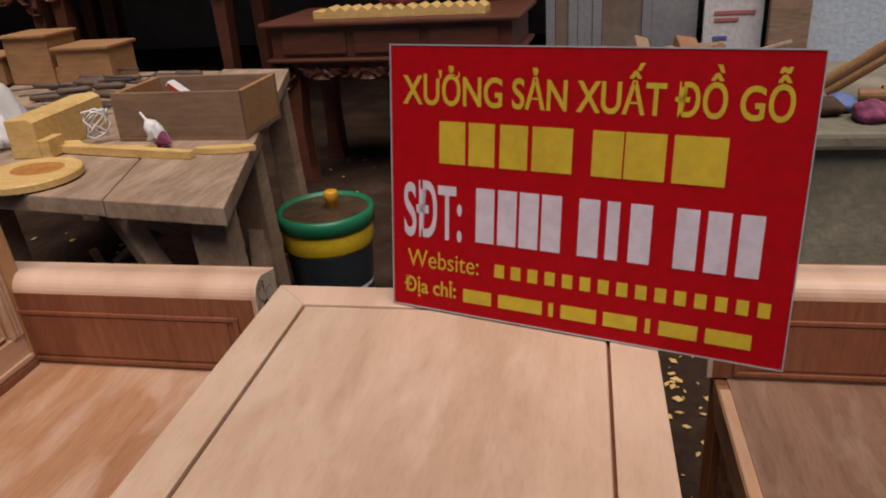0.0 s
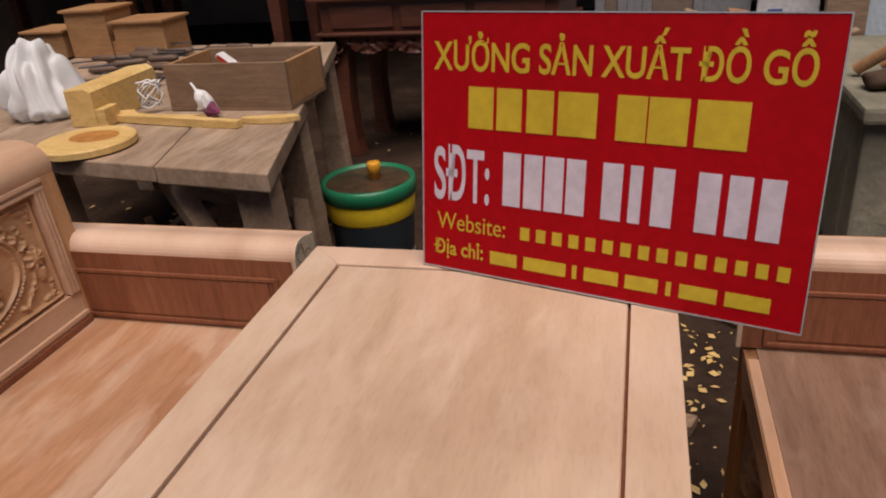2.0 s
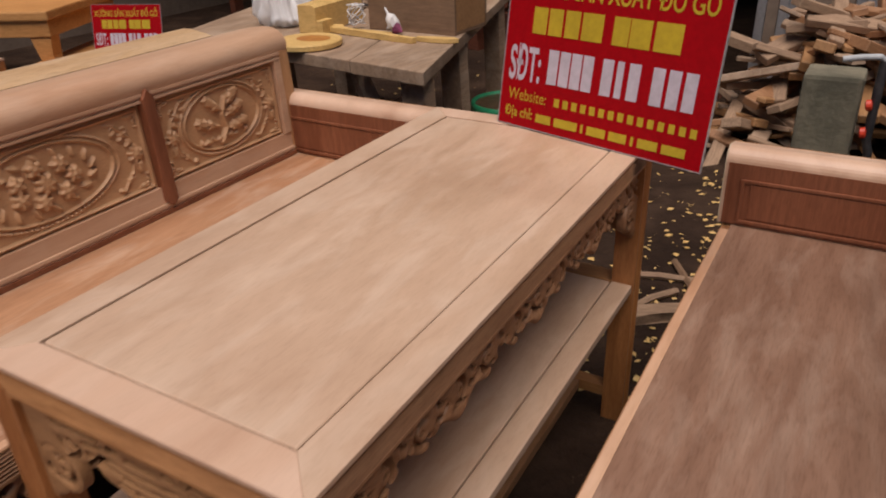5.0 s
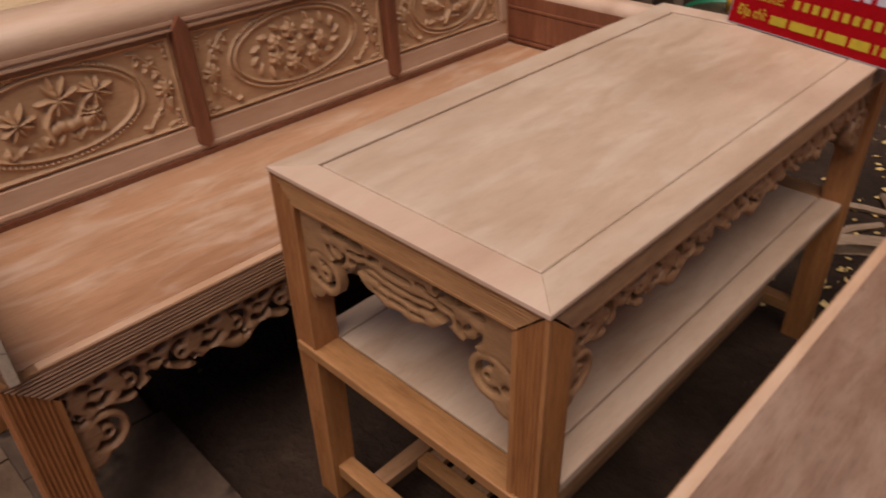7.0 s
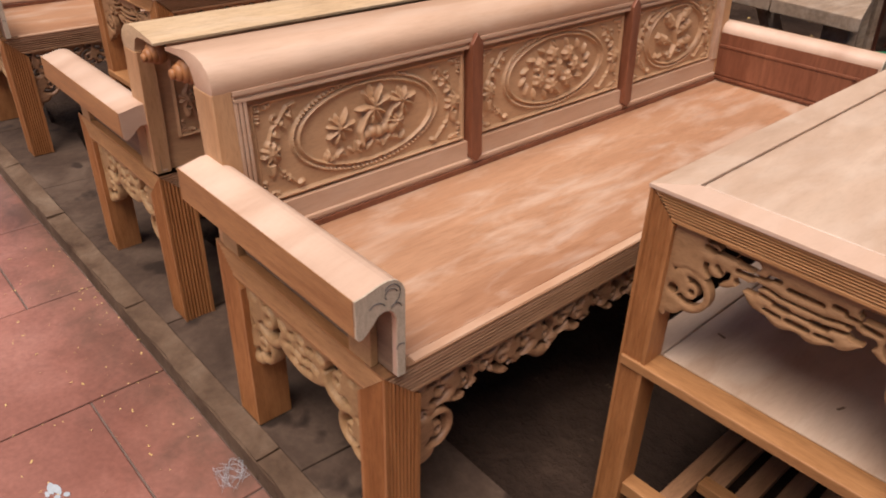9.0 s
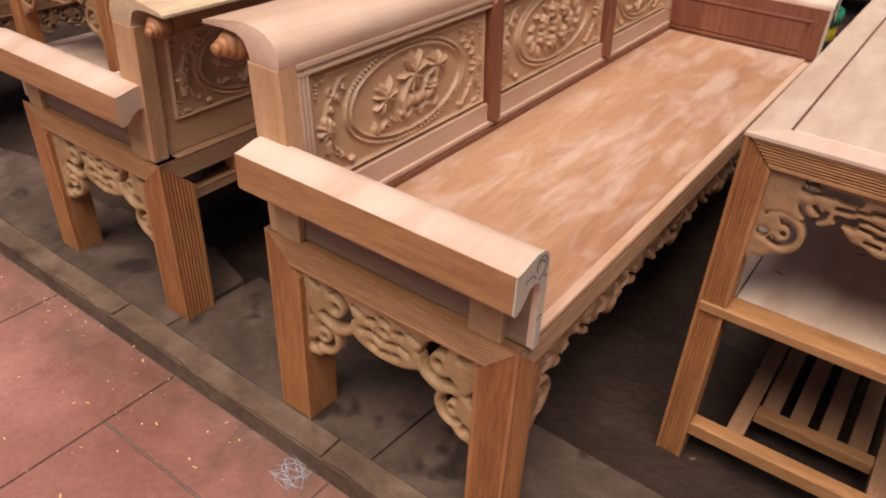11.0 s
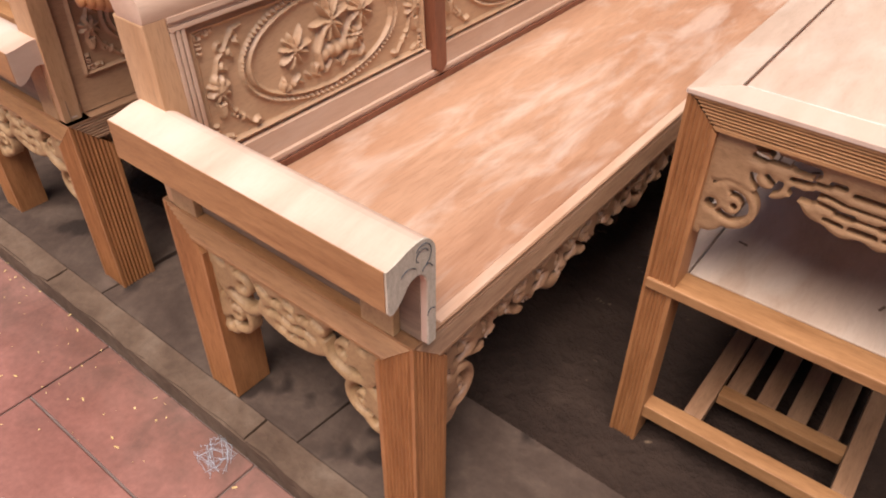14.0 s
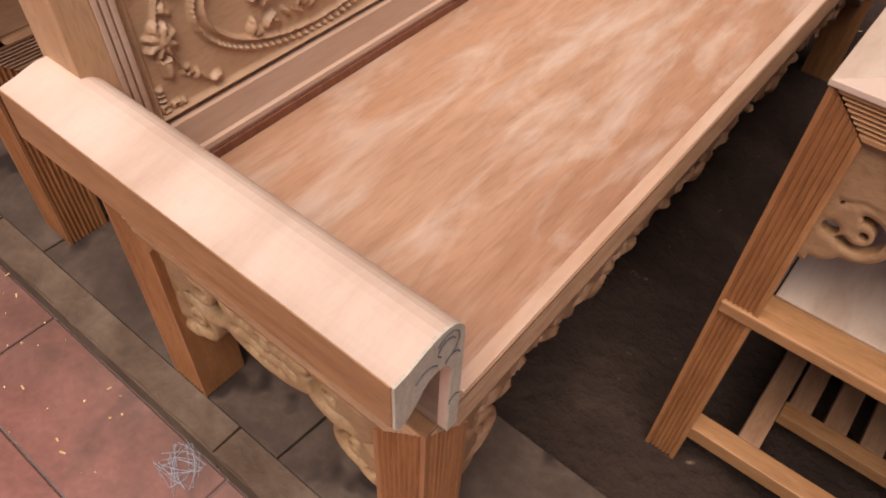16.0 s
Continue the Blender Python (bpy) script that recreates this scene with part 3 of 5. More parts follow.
def relief_mesh(name, w, h, style, seed, place, parent, mat, label):
    U, V, H = panel_relief(w, h, style, random.Random(seed))
    nu, nv = U.shape
    verts = [place(u, v, t) for u, v, t in zip(U.ravel(), V.ravel(), H.ravel())]
    idx = np.arange(nu * nv).reshape(nu, nv)
    quads = np.stack([idx[:-1, :-1], idx[1:, :-1], idx[1:, 1:], idx[:-1, 1:]], -1).reshape(-1, 4).tolist()
    return raw_part(name, verts, quads, mat, parent, label, True)


# ---------- carved bench ----------
SEAT_H, DEPTH, LEN = 0.45, 0.552, 1.745
EARTH_Z = -0.033


def corner_leg(sx, sy, width, top, ox, oy, grooves=8, foot=0.0):
    """A square leg with reeded outer faces, mitred at the top; its outer corner at (ox, oy), body towards (sx, sy)."""
    r = reeds(width, grooves, 0.0040)
    pts = [(d, a) for a, d in r[::-1]] + [(a, d) for a, d in r[1:]] + [(width, width)]
    pts = [(min(p[0], width), min(p[1], width)) for p in pts]
    flip = sx * sy < 0
    out = [(ox + sx * a, oy + sy * b) for a, b in pts]
    bm = prism(out[::-1] if flip else out, 'z', foot, top, 0, None,
               lambda x, y: top - 0.0005 - max(abs(x - ox), abs(y - oy)) * 0.98)
    bmesh.ops.remove_doubles(bm, verts=bm.verts, dist=1e-5)
    return bm


def rail_profile(height, thick, n):
    r = reeds(height, n, 0.0032, 0.004)
    return [(d, -a) for a, d in r] + [(thick, -height), (thick, 0)]


def back_x(z):
    return -0.474 - (z - 0.50) * 0.05


def carved_bench(name, label, group):
    b = thing(name, None, label, "bench", group)
    lw, rh = 0.074, 0.060
    for sx, sy, ox, oy in ((-1, 1, 0, 0), (1, 1, -DEPTH, 0), (-1, -1, 0, LEN), (1, -1, -DEPTH, LEN)):
        part("leg", corner_leg(sx, sy, lw if sx < 0 else 0.082, SEAT_H, ox, oy, 8, EARTH_Z if oy > 0 else 0.0), W_FRAME, b)
    # rails with reeded faces, mitred into the legs
    prof = rail_profile(rh, 0.05, 8)
    for oy, s in ((0, 1), (LEN, -1)):
        part("side_rail", prism([(oy + s * d, SEAT_H + z) for d, z in prof], 'x', 0, 0, 0,
                                lambda a, z: -DEPTH + (SEAT_H - z), lambda a, z: -(SEAT_H - z)), W_RAILX, b)
        d = 0.125
        v, f = fretwork(apron_sdf(DEPTH - 2 * lw + 0.002, 0.125, 0.115, [(0.5, 0.105)], 0.8), DEPTH - 2 * lw + 0.002, 0.225, 0.0032, 0.026,
                        (lambda u, v, t, oy=oy, s=s: (-DEPTH + lw - 0.001 + u, oy + s * (0.012 + t), SEAT_H - rh + 0.002 - v)), 0.0045)
        raw_part("side_apron", v, f, W_FRET, b, "pierced scroll apron of lighter tan wood", True)
    part("front_rail", prism([(-d, SEAT_H + z) for d, z in rail_profile(rh, 0.05, 7)], 'y', 0, 0, 0,
                             lambda a, z: (SEAT_H - z), lambda a, z: LEN - (SEAT_H - z)), W_RAILY, b)
    w = LEN - 2 * lw
    v, f = fretwork(band_sdf(w, 0.112, 0.125, 15), w, 0.22, 0.0038, 0.026,
                    lambda u, v, t: (-(0.010 + t), lw + u, SEAT_H - rh + 0.002 - v))
    raw_part("front_apron", v, f, W_RAILY, b, "long pierced scroll apron", True)
    part("back_rail", prism([(-DEPTH + d, SEAT_H + z) for d, z in rail_profile(0.052, 0.05, 7)], 'y', 0, 0, 0,
                            lambda a, z: (SEAT_H - z), lambda a, z: LEN - (SEAT_H - z)), W_RAILY, b)
    part("lower_back_rail", prism([(-DEPTH + 0.006 + d, SEAT_H - 0.10 + z) for d, z in rail_profile(0.026, 0.04, 3)], 'y', 0.08, LEN - 0.08), W_RAILY, b)
    for k in range(1, 12):
        y = 0.09 + (LEN - 0.18) * k / 12
        part("back_strut", box(-DEPTH + 0.008, -DEPTH + 0.042, y - 0.017, y + 0.017, SEAT_H - 0.102, SEAT_H - 0.05, 0.002), W_FRAME, b)
    # one-board seat, let into the rails
    part("seat", box(-DEPTH + 0.03, -0.020, 0.03, LEN - 0.03, SEAT_H - 0.025, SEAT_H + 0.0035, 0.002), W_SEAT, b, "wide figured seat board, red-brown streaks dulled by dust")
    part("seat_edge", box(-0.021, -0.002, 0.062, LEN - 0.062, SEAT_H - 0.02, SEAT_H + 0.003, 0.003), W_CREST, b)
    # arms
    out = [(-0.056, 0.563), (-0.056, 0.627)]
    out += [(-0.056 + 0.056 * t, 0.627 + 0.010 * (3 * t * t - 2 * t ** 3)) for t in (0.12, 0.25, 0.4, 0.55, 0.7, 0.85, 1.0)]
    out += [(0.0 + 0.032 * math.sin(a), 0.605 + 0.032 * math.cos(a)) for a in np.linspace(0.3, 1.57, 7)]
    out += [(0.032, 0.4545), (0.017, 0.4545), (0.017, 0.560)]
    out += [(-0.006 + 0.022 * math.cos(a), 0.564 + 0.024 * math.sin(a)) for a in np.linspace(0.25, 2.7, 8)]
    out += [(-0.034, 0.566), (-0.044, 0.558), (-0.051, 0.557)]
    for oy, s in ((0, 1), (LEN, -1)):
        pts = [(oy + s * y, z) for y, z in out]
        arm = part("armrest", prism(pts if s > 0 else pts[::-1], 'x', -0.538, 0.010, 0.0015), W_ARM, b, "rounded armrest of pale sanded wood")
        # thin browner sheet over the outer side of the pale arm
        part("side_face", box(-0.537, 0.0095, min(oy - s * 0.0575, oy - s * 0.0562), max(oy - s * 0.0575, oy - s * 0.0562), 0.5645, 0.6275, 0.0004), W_RAILX, arm, "browner outer side of the armrest")
        part("end_face", prism([(oy + s * y, z) for y, z in out][::s], 'x', 0.0098, 0.0125), W_END, arm, "pale end grain pencilled with scrolls")
        for k, (y0, z0, r, a0, a1) in enumerate(((0.004, 0.615, 0.022, -1.2, 2.4), (0.004, 0.612, 0.013, 0.2, 4.0), (-0.026, 0.592, 0.022, 0.3, 2.1), (0.012, 0.585, 0.013, 0.0, 2.6), (0.021, 0.51, 0.009, 0.3, 3.4))):
            c = [(0.013, oy + s * y, z) for y, z in curl(y0, z0, r, a0, a1, 8)]
            part("pencil_line", tube(c, 0.0008, 4), M_INK, arm)
        for x0 in (-0.095, -0.520):
            part("arm_block", box(x0, x0 + 0.06, min(oy + s * 0.001, oy + s * 0.0153), max(oy + s * 0.001, oy + s * 0.0153), SEAT_H, 0.582, 0.002), W_FRET, b)
        # added dark sheet over the pale arm web: the slot's shade as colour
        part("slot_shade_sheet", box(-0.54, 0.0, min(oy + s * 0.0155, oy + s * 0.0168), max(oy + s * 0.0155, oy + s * 0.0168), 0.4548, 0.570, 0.0003), W_OLDBOX, b, "thin dark sheet standing in for the shade in the arm slot")
        # inner arm boards: red-brown wood with the shade under the arm in its colour
        part("arm_board", box(-0.50, 0.004, min(oy + s * 0.0322, oy + s * 0.0336), max(oy + s * 0.0322, oy + s * 0.0336), 0.456, 0.606, 0.0005), W_DIV, b, "red-brown inner arm board, toned darker for shade")
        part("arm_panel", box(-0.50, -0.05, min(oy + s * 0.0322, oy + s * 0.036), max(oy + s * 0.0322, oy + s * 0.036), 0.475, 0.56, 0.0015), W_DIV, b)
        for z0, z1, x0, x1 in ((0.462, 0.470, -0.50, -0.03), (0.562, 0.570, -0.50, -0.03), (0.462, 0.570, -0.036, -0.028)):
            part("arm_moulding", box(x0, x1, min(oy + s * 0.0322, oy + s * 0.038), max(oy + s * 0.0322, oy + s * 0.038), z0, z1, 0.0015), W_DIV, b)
    # leaning back: posts, mouldings, dividers, carved panels, crest
    th = 0.066
    for oy, s in ((0.003, 1), (LEN - 0.003, -1)):
        prof = [(back_x(z) + 0.006, z) for z in (0.45, 0.55, 0.65, 0.764)] + [(back_x(0.764) - th, 0.764), (back_x(0.65) - th, 0.65), (back_x(0.55) - th, 0.55), (back_x(0.45) - th, 0.45)]
        part("post", prism(prof, 'y', min(oy, oy + s * 0.038), max(oy, oy + s * 0.038), 0.003), W_POST, b)
    y0, y1 = 0.0415, LEN - 0.0415

    def slab(name, ya, yb, za, zb, front, deep, mat, label="", bev=0.002):
        pts = [(back_x(za) + front, za), (back_x(zb) + front, zb), (back_x(zb) + front - deep, zb), (back_x(za) + front - deep, za)]
        return part(name, prism(pts, 'y', ya, yb, bev), mat, b, label)

    slab("back_board", y0, y1, 0.452, 0.764, -0.010, 0.045, W_PANEL)
    for k, (za, zb, fr) in enumerate(((0.4545, 0.466, 0.012), (0.4665, 0.473, 0.007), (0.4735, 0.481, 0.010), (0.4815, 0.524, 0.003), (0.757, 0.764, 0.009), (0.750, 0.756, 0.005), (0.743, 0.749, 0.008))):
        slab("moulding", y0, y1, za, zb, fr, 0.02, W_CREST if k else W_DIV, "", 0.0015)
    for ya in (y0, y1 - 0.026):
        for k in range(3):
            slab("moulding", ya + 0.009 * k, ya + 0.009 * k + 0.007, 0.525, 0.742, 0.007, 0.02, W_CREST, "", 0.0015)
    d1, d2 = 0.630, 1.222
    for y in (d1, d2):
        pts = [(y - 0.017, 0.488), (y, 0.474), (y + 0.017, 0.488), (y + 0.017, 0.752), (y, 0.775), (y - 0.017, 0.752)]
        bm = prism(pts, 'x', -0.012, 0.018, 0.002)
        for vtx in bm.verts:
            vtx.co.x += back_x(vtx.co.z)
        part("divider", bm, W_DIV, b, "dark red-brown upright with pointed cap")
    for k, (ya, yb) in enumerate(((y0 + 0.030, d1 - 0.022), (d1 + 0.022, d2 - 0.022), (d2 + 0.022, y1 - 0.030))):
        za, zb = 0.527, 0.736
        w, h = yb - ya, zb - za
        relief_mesh("carved_panel", w, h, k, 5 + k, lambda u, v, t, ya=ya, za=za: (back_x(za + v) - 0.0085 + t * 1.6, ya + u, za + v), b, W_PANEL,
                    ("panel carved with palms in a beaded oval", "panel carved with blossoms in a beaded oval", "panel carved with a branch in a beaded oval")[k])
        relief_mesh("rear_carved_panel", w, h, k, 5 + k, lambda u, v, t, ya=ya, za=za, w=w: (back_x(za + v) - 0.0565 - t * 1.5, ya + w - u, za + v), b, W_PANEL, "")
    crest = [(-0.488, 0.762), (-0.482, 0.764), (-0.479, 0.775), (-0.481, 0.790), (-0.490, 0.806), (-0.507, 0.818), (-0.530, 0.8250), (-0.560, 0.8255), (-0.600, 0.820), (-0.640, 0.814), (-0.656, 0.809),
             (-0.656, 0.803), (-0.630, 0.805), (-0.600, 0.808), (-0.575, 0.806), (-0.557, 0.797), (-0.548, 0.780), (-0.546, 0.762)]
    bm = prism(crest, 'y', 0.004, LEN - 0.004, 0.0015)
    for f in bm.faces:
        f.smooth = len(f.verts) == 4
    cr = part("crest_rail", bm, CREST_MAT[0], b, "broad rolled top rail of smooth pale wood")
    cr.data.set_sharp_from_angle(angle=radians(35))
    for oy, s in ((0.006, 1), (LEN - 0.006, -1)):
        bm = bmesh.new()
        for k in range(4):
            r = 0.030 - 0.0065 * k
            m = Matrix.Translation((-0.606 - 0.004 * k, oy + s * (0.024 - 0.0115 * k), 0.776 - 0.002 * k)) @ Matrix.Rotation(radians(90), 4, 'X')
            lathe([(r * 0.35, -r * 0.55), (r * 0.85, -r * 0.4), (r, 0), (r * 0.85, r * 0.4), (r * 0.35, r * 0.55)], 20, m, bm)
        part("volute", bm, W_FRAME, cr, "snail-shell scroll end", True)
    return b


CREST_MAT = [W_CREST]
GROUP = "carved wooden benches"
bench = carved_bench("carved_bench", "raw sanded wooden bench with carved back panels beside the tall table", GROUP)
bench_r = copy_thing(bench, pose(0.792, 1.800, 0, 0, 0, 180.6))
# this seat's shade and missing sheen are put into a darker wood colour
for q in bench_r.children:
    if q.name.startswith("seat") and not q.name.startswith("seat_edge"):
        q.data = q.data.copy()
        q.data.materials[0] = W_SEAT_SHADED
tagged(bench_r, "raw sanded wooden bench with dusty seat toned darker for shade, facing the tall table")
CREST_MAT[0] = W_CREST2
bench_2 = carved_bench("carved_bench", "raw wooden bench with yellowish rolled crest, back to its neighbour", GROUP)
bench_2.matrix_world = pose(-1.490, 1.790, 0, 0, 0, 180) @ Matrix.Diagonal((1, 1, 0.95, 1))
bench_3 = copy_thing(bench, pose(-2.30, 0.06, 0))
tagged(bench_3, "raw wooden bench with pale seat in the next set")


# ---------- tall table ----------
TW, TL, TH = 0.532, 1.155, 0.737


def tall_table(label, m):
    t = thing("tall_table", None, label, "table", "tall carved tables")
    lw, rh, ins = 0.052, 0.050, 0.054
    for sx, sy, ox, oy in ((1, 1, 0, 0), (-1, 1, TW, 0), (1, -1, 0, TL), (-1, -1, TW, TL)):
        part("leg", corner_leg(sx, sy, lw, TH - 0.004, ox, oy, 6), W_FRAME, t)
    z0, z1 = TH - 0.024, TH
    top = part("tabletop", box(ins - 0.004, TW - ins + 0.004, ins - 0.004, TL - ins + 0.004, z0 + 0.001, z1 - 0.009, 0), W_DIV, t)
    e = 0.002
    for a, c in (((0, 0), (TW, 0)), ((TW, 0), (TW, TL)), ((TW, TL), (0, TL)), ((0, TL), (0, 0))):
        nx, ny = (0, 1) if a[1] == c[1] == 0 else (-1, 0) if a[0] == c[0] == TW else (0, -1) if a[1] == c[1] == TL else (1, 0)
        dx, dy = np.sign(c[0] - a[0]), np.sign(c[1] - a[1])
        q = [(a[0] - nx * e - dx * e, a[1] - ny * e - dy * e), (c[0] - nx * e + dx * e, c[1] - ny * e + dy * e),
             (c[0] + (nx - dx) * ins, c[1] + (ny - dy) * ins), (a[0] + (nx + dx) * ins, a[1] + (ny + dy) * ins)]
        part("frame_board", prism([(float(x), float(y)) for x, y in q], 'z', z1 - 0.0075, z1, 0.0012), W_TOP if nx else W_ARM, top)
    part("centre_panel", box(ins + 0.0035, TW - ins - 0.0035, ins + 0.0035, TL - ins - 0.0035, z0, z1 - 0.001, 0.004, 3), W_TOP, top, "single pale panel set in a fine groove")
    for oy, s in ((0, 1), (TL, -1)):
        part("end_rail", prism([(oy + s * d, TH - 0.0080 + z) for d, z in rail_profile(rh - 0.008, 0.04, 7)], 'x', 0, 0, 0,
                               lambda a, z: (TH - z), lambda a, z: TW - (TH - z)), W_RAILX, t)
        w = TW - 2 * lw
        v, f = fretwork(table_apron_sdf(w, 0.098, 0.095), w, 0.19, 0.0028, 0.018,
                        (lambda u, v, q, oy=oy, s=s: (lw + u, oy + s * (0.010 + q), TH - rh + 0.001 - v)), 0.002)
        raw_part("end_apron", v, f, W_APRON, t, "pierced scroll apron of tan wood", True)
    for ox, s in ((0, 1), (TW, -1)):
        part("long_rail", prism([(ox + s * d, TH - 0.0080 + z) for d, z in rail_profile(rh - 0.008, 0.04, 7)], 'y', 0, 0, 0,
                                lambda a, z: (TH - z), lambda a, z: TL - (TH - z)), W_RAILY, t)
        w = TL - 2 * lw
        v, f = fretwork(band_sdf(w, 0.088, 0.10, 12), w, 0.18, 0.0032, 0.022,
                        (lambda u, v, q, ox=ox, s=s: (ox + s * (0.010 + q), lw + u, TH - rh + 0.001 - v)), 0.004)
        raw_part("long_apron", v, f, W_RAILY, t, "long pierced scroll apron", True)
    zs = 0.398
    sh = part("shelf", box(0.055, TW - 0.055, 0.055, TL - 0.055, zs - 0.018, zs - 0.001, 0.002), W_TOP, t)
    for x0, x1, y0, y1 in ((0.004, TW - 0.004, -0.004, 0.052), (0.004, TW - 0.004, TL - 0.052, TL + 0.004), (0.004, 0.052, 0.0522, TL - 0.0522), (TW - 0.052, TW - 0.004, 0.0522, TL - 0.0522)):
        part("shelf_frame", box(x0, x1, y0, y1, zs - 0.020, zs, 0.003), W_RAILX if y1 - y0 < 0.1 else W_TOP, sh)
    for y in (0.012, TL - 0.047):
        part("foot_rail", box(0.05, TW - 0.05, y, y + 0.035, 0.062, 0.092, 0.002), W_RAILX, t)
    for x in (0.115, TW - 0.150):
        part("long_stretcher", box(x, x + 0.035, 0.048, TL - 0.048, 0.066, 0.091, 0.002), W_RAILY, t)
    for y in (0.13, TL - 0.16):
        part("cross_stretcher", box(0.151, TW - 0.151, y, y + 0.030, 0.064, 0.089, 0.002), W_RAILX, t)
    for k in range(4):
        x = 0.156 + k * (TW - 0.302) / 4
        part("slat", box(x, x + 0.036, 0.161, TL - 0.161, 0.070, 0.088, 0.002), W_RAILY, t)
    t.matrix_world = m
    return t


TABLE = pose(0.135, 0.430, EARTH_Z, 0, 0, 0.4)
table = tall_table("tall raw wooden table with framed top, shelf and pierced aprons", TABLE)
table_2 = copy_thing(table, pose(-2.035, 0.32, EARTH_Z, 0, 0, 0.5))
tagged(table_2, "tall raw wooden table standing between the next two benches")


# ---------- ground, kerb, walls, roof ----------
tagged(part("ground", box(-60, 60, -60, 60, -0.5, -0.0705, 0), M_DIRT), "bare brown dirt yard", "ground", "", "structure")
tile_floor = part("pavement", box(-5.4, 3.2, -4.05, -0.058, -0.0705, -0.0640, 0), M_JOINT)
tagged(tile_floor, "red clay tile pavement with dark joints", "pavement", "", "structure")
slab_floor = part("floor", box(-5.4, 4.4, 0.24, 9.0, -0.07, EARTH_Z, 0), M_DIRT)
tagged(slab_floor, "dark trodden earth floor of the workshop", "floor", "", "structure")
kerb = part("kerb", box(-5.4, 3.2, -0.058, -0.0005, -0.0700, -0.012, 0), M_KERB)
tagged(kerb, "worn low concrete kerb along the tile pavement", "kerb", "", "structure")
tagged(part("wall_back", box(-5.6, 4.6, 9.0, 9.2, -0.07, 3.6, 0), M_WALL), "dim plaster back wall of the workshop", "wall", "", "structure")
tagged(part("wall_side_1", box(-5.6, -5.4, 0.6, 9.0, -0.07, 3.6, 0), M_WALL), "dim plaster side wall", "wall", "", "structure")
tagged(part("wall_side_2", box(4.4, 4.6, 0.6, 9.0, -0.07, 3.6, 0), M_WALL), "dim plaster side wall", "wall", "", "structure")
# roof out of view, added to keep sky and sun off the back
bm = bmesh.new()
cols = [(-5.7 + 0.05 * i, 3.62 + 0.018 * math.sin(i * 2.1)) for i in range(209)]
A = [bm.verts.new((x, ROOF_Y, z)) for x, z in cols]
B = [bm.verts.new((x, 9.3, z + 0.25)) for x, z in cols]
for i in range(len(cols) - 1):
    bm.faces.new((A[i], A[i + 1], B[i + 1], B[i]))
tagged(part("ceiling", bm, M_ROOF), "unseen sheet roof over the workshop, added to shade its back", "roof", "", "structure")

rnd = random.Random(11)
x = -5.4
while x < 3.2:
    w = rnd.uniform(0.5, 0.75)
    bm = box(x + 0.003, min(x + w, 3.2) - 0.003, -0.060, 0.0, -0.0695, -0.001, 0)
    bmesh.ops.subdivide_edges(bm, edges=[e for e in bm.edges if abs(e.verts[0].co.x - e.verts[1].co.x) > 0.1], cuts=10, use_grid_fill=True)
    for v in bm.verts:
        if v.co.z > -0.03:
            v.co.z -= 0.004 * rnd.random() + (0.012 * rnd.random() if v.co.y < -0.03 else 0)
            v.co.y += 0.008 * rnd.random() if v.co.y < -0.03 else 0
    part("kerb_stone", bm, M_KERB, kerb)
    x += w
x = -5.4
edges = [-5.4, -4.7, -4.05, -3.3, -2.65, -2.0, -1.55, -0.965, -0.30, 0.33, 0.95, 1.7, 2.4, 3.1, 4.4]
for a, c in zip(edges, edges[1:]):
    sk = rnd.uniform(-0.02, 0.03)
    by = [0.25 + rnd.uniform(-0.03, 0.05) for _ in range(4)]
    pts = [(a + 0.0015, 0.0015), (c - 0.0015, 0.0015), (c - 0.0015 + sk, by[0]), (a * 0.3 + c * 0.7, by[1]), (a * 0.7 + c * 0.3, by[2]), (a + 0.0015 + sk, by[3])]
    part("paving_slab", prism(pts, 'z', -0.0698, -0.001 - 0.002 * rnd.random(), 0.003), M_SLAB, slab_floor)
tm = None
for i in range(17):
    for j in range(9):
        x0 = -5.36 + 0.5 * i
        y0 = -0.248 - 0.5 * j + (0.25 if (i % 2 == 0) else 0.0)
        ya, yb = y0 + 0.0025, min(y0 + 0.4975, -0.063)
        if yb - ya < 0.08 or ya < -4.05:
            continue
        if yb - ya > 0.49:
            if tm is None:
                o = part("paving_tile", box(0.0025, 0.4975, 0.0, 0.495, 0, 0.0062, 0.0018, 1), M_TILE, tile_floor)
                o.location = (x0, ya, -0.0640)
                tm = o.data
                continue
            o = new("paving_tile", tm)
            o.parent = tile_floor
            o.location = (x0, ya, -0.0640 - 0.0006 * rnd.random())
        else:
            part("paving_tile", box(0.0025, 0.4975, 0, yb - ya, 0, 0.0062, 0.0018, 1), M_TILE, tile_floor).location = (x0, ya, -0.0640)


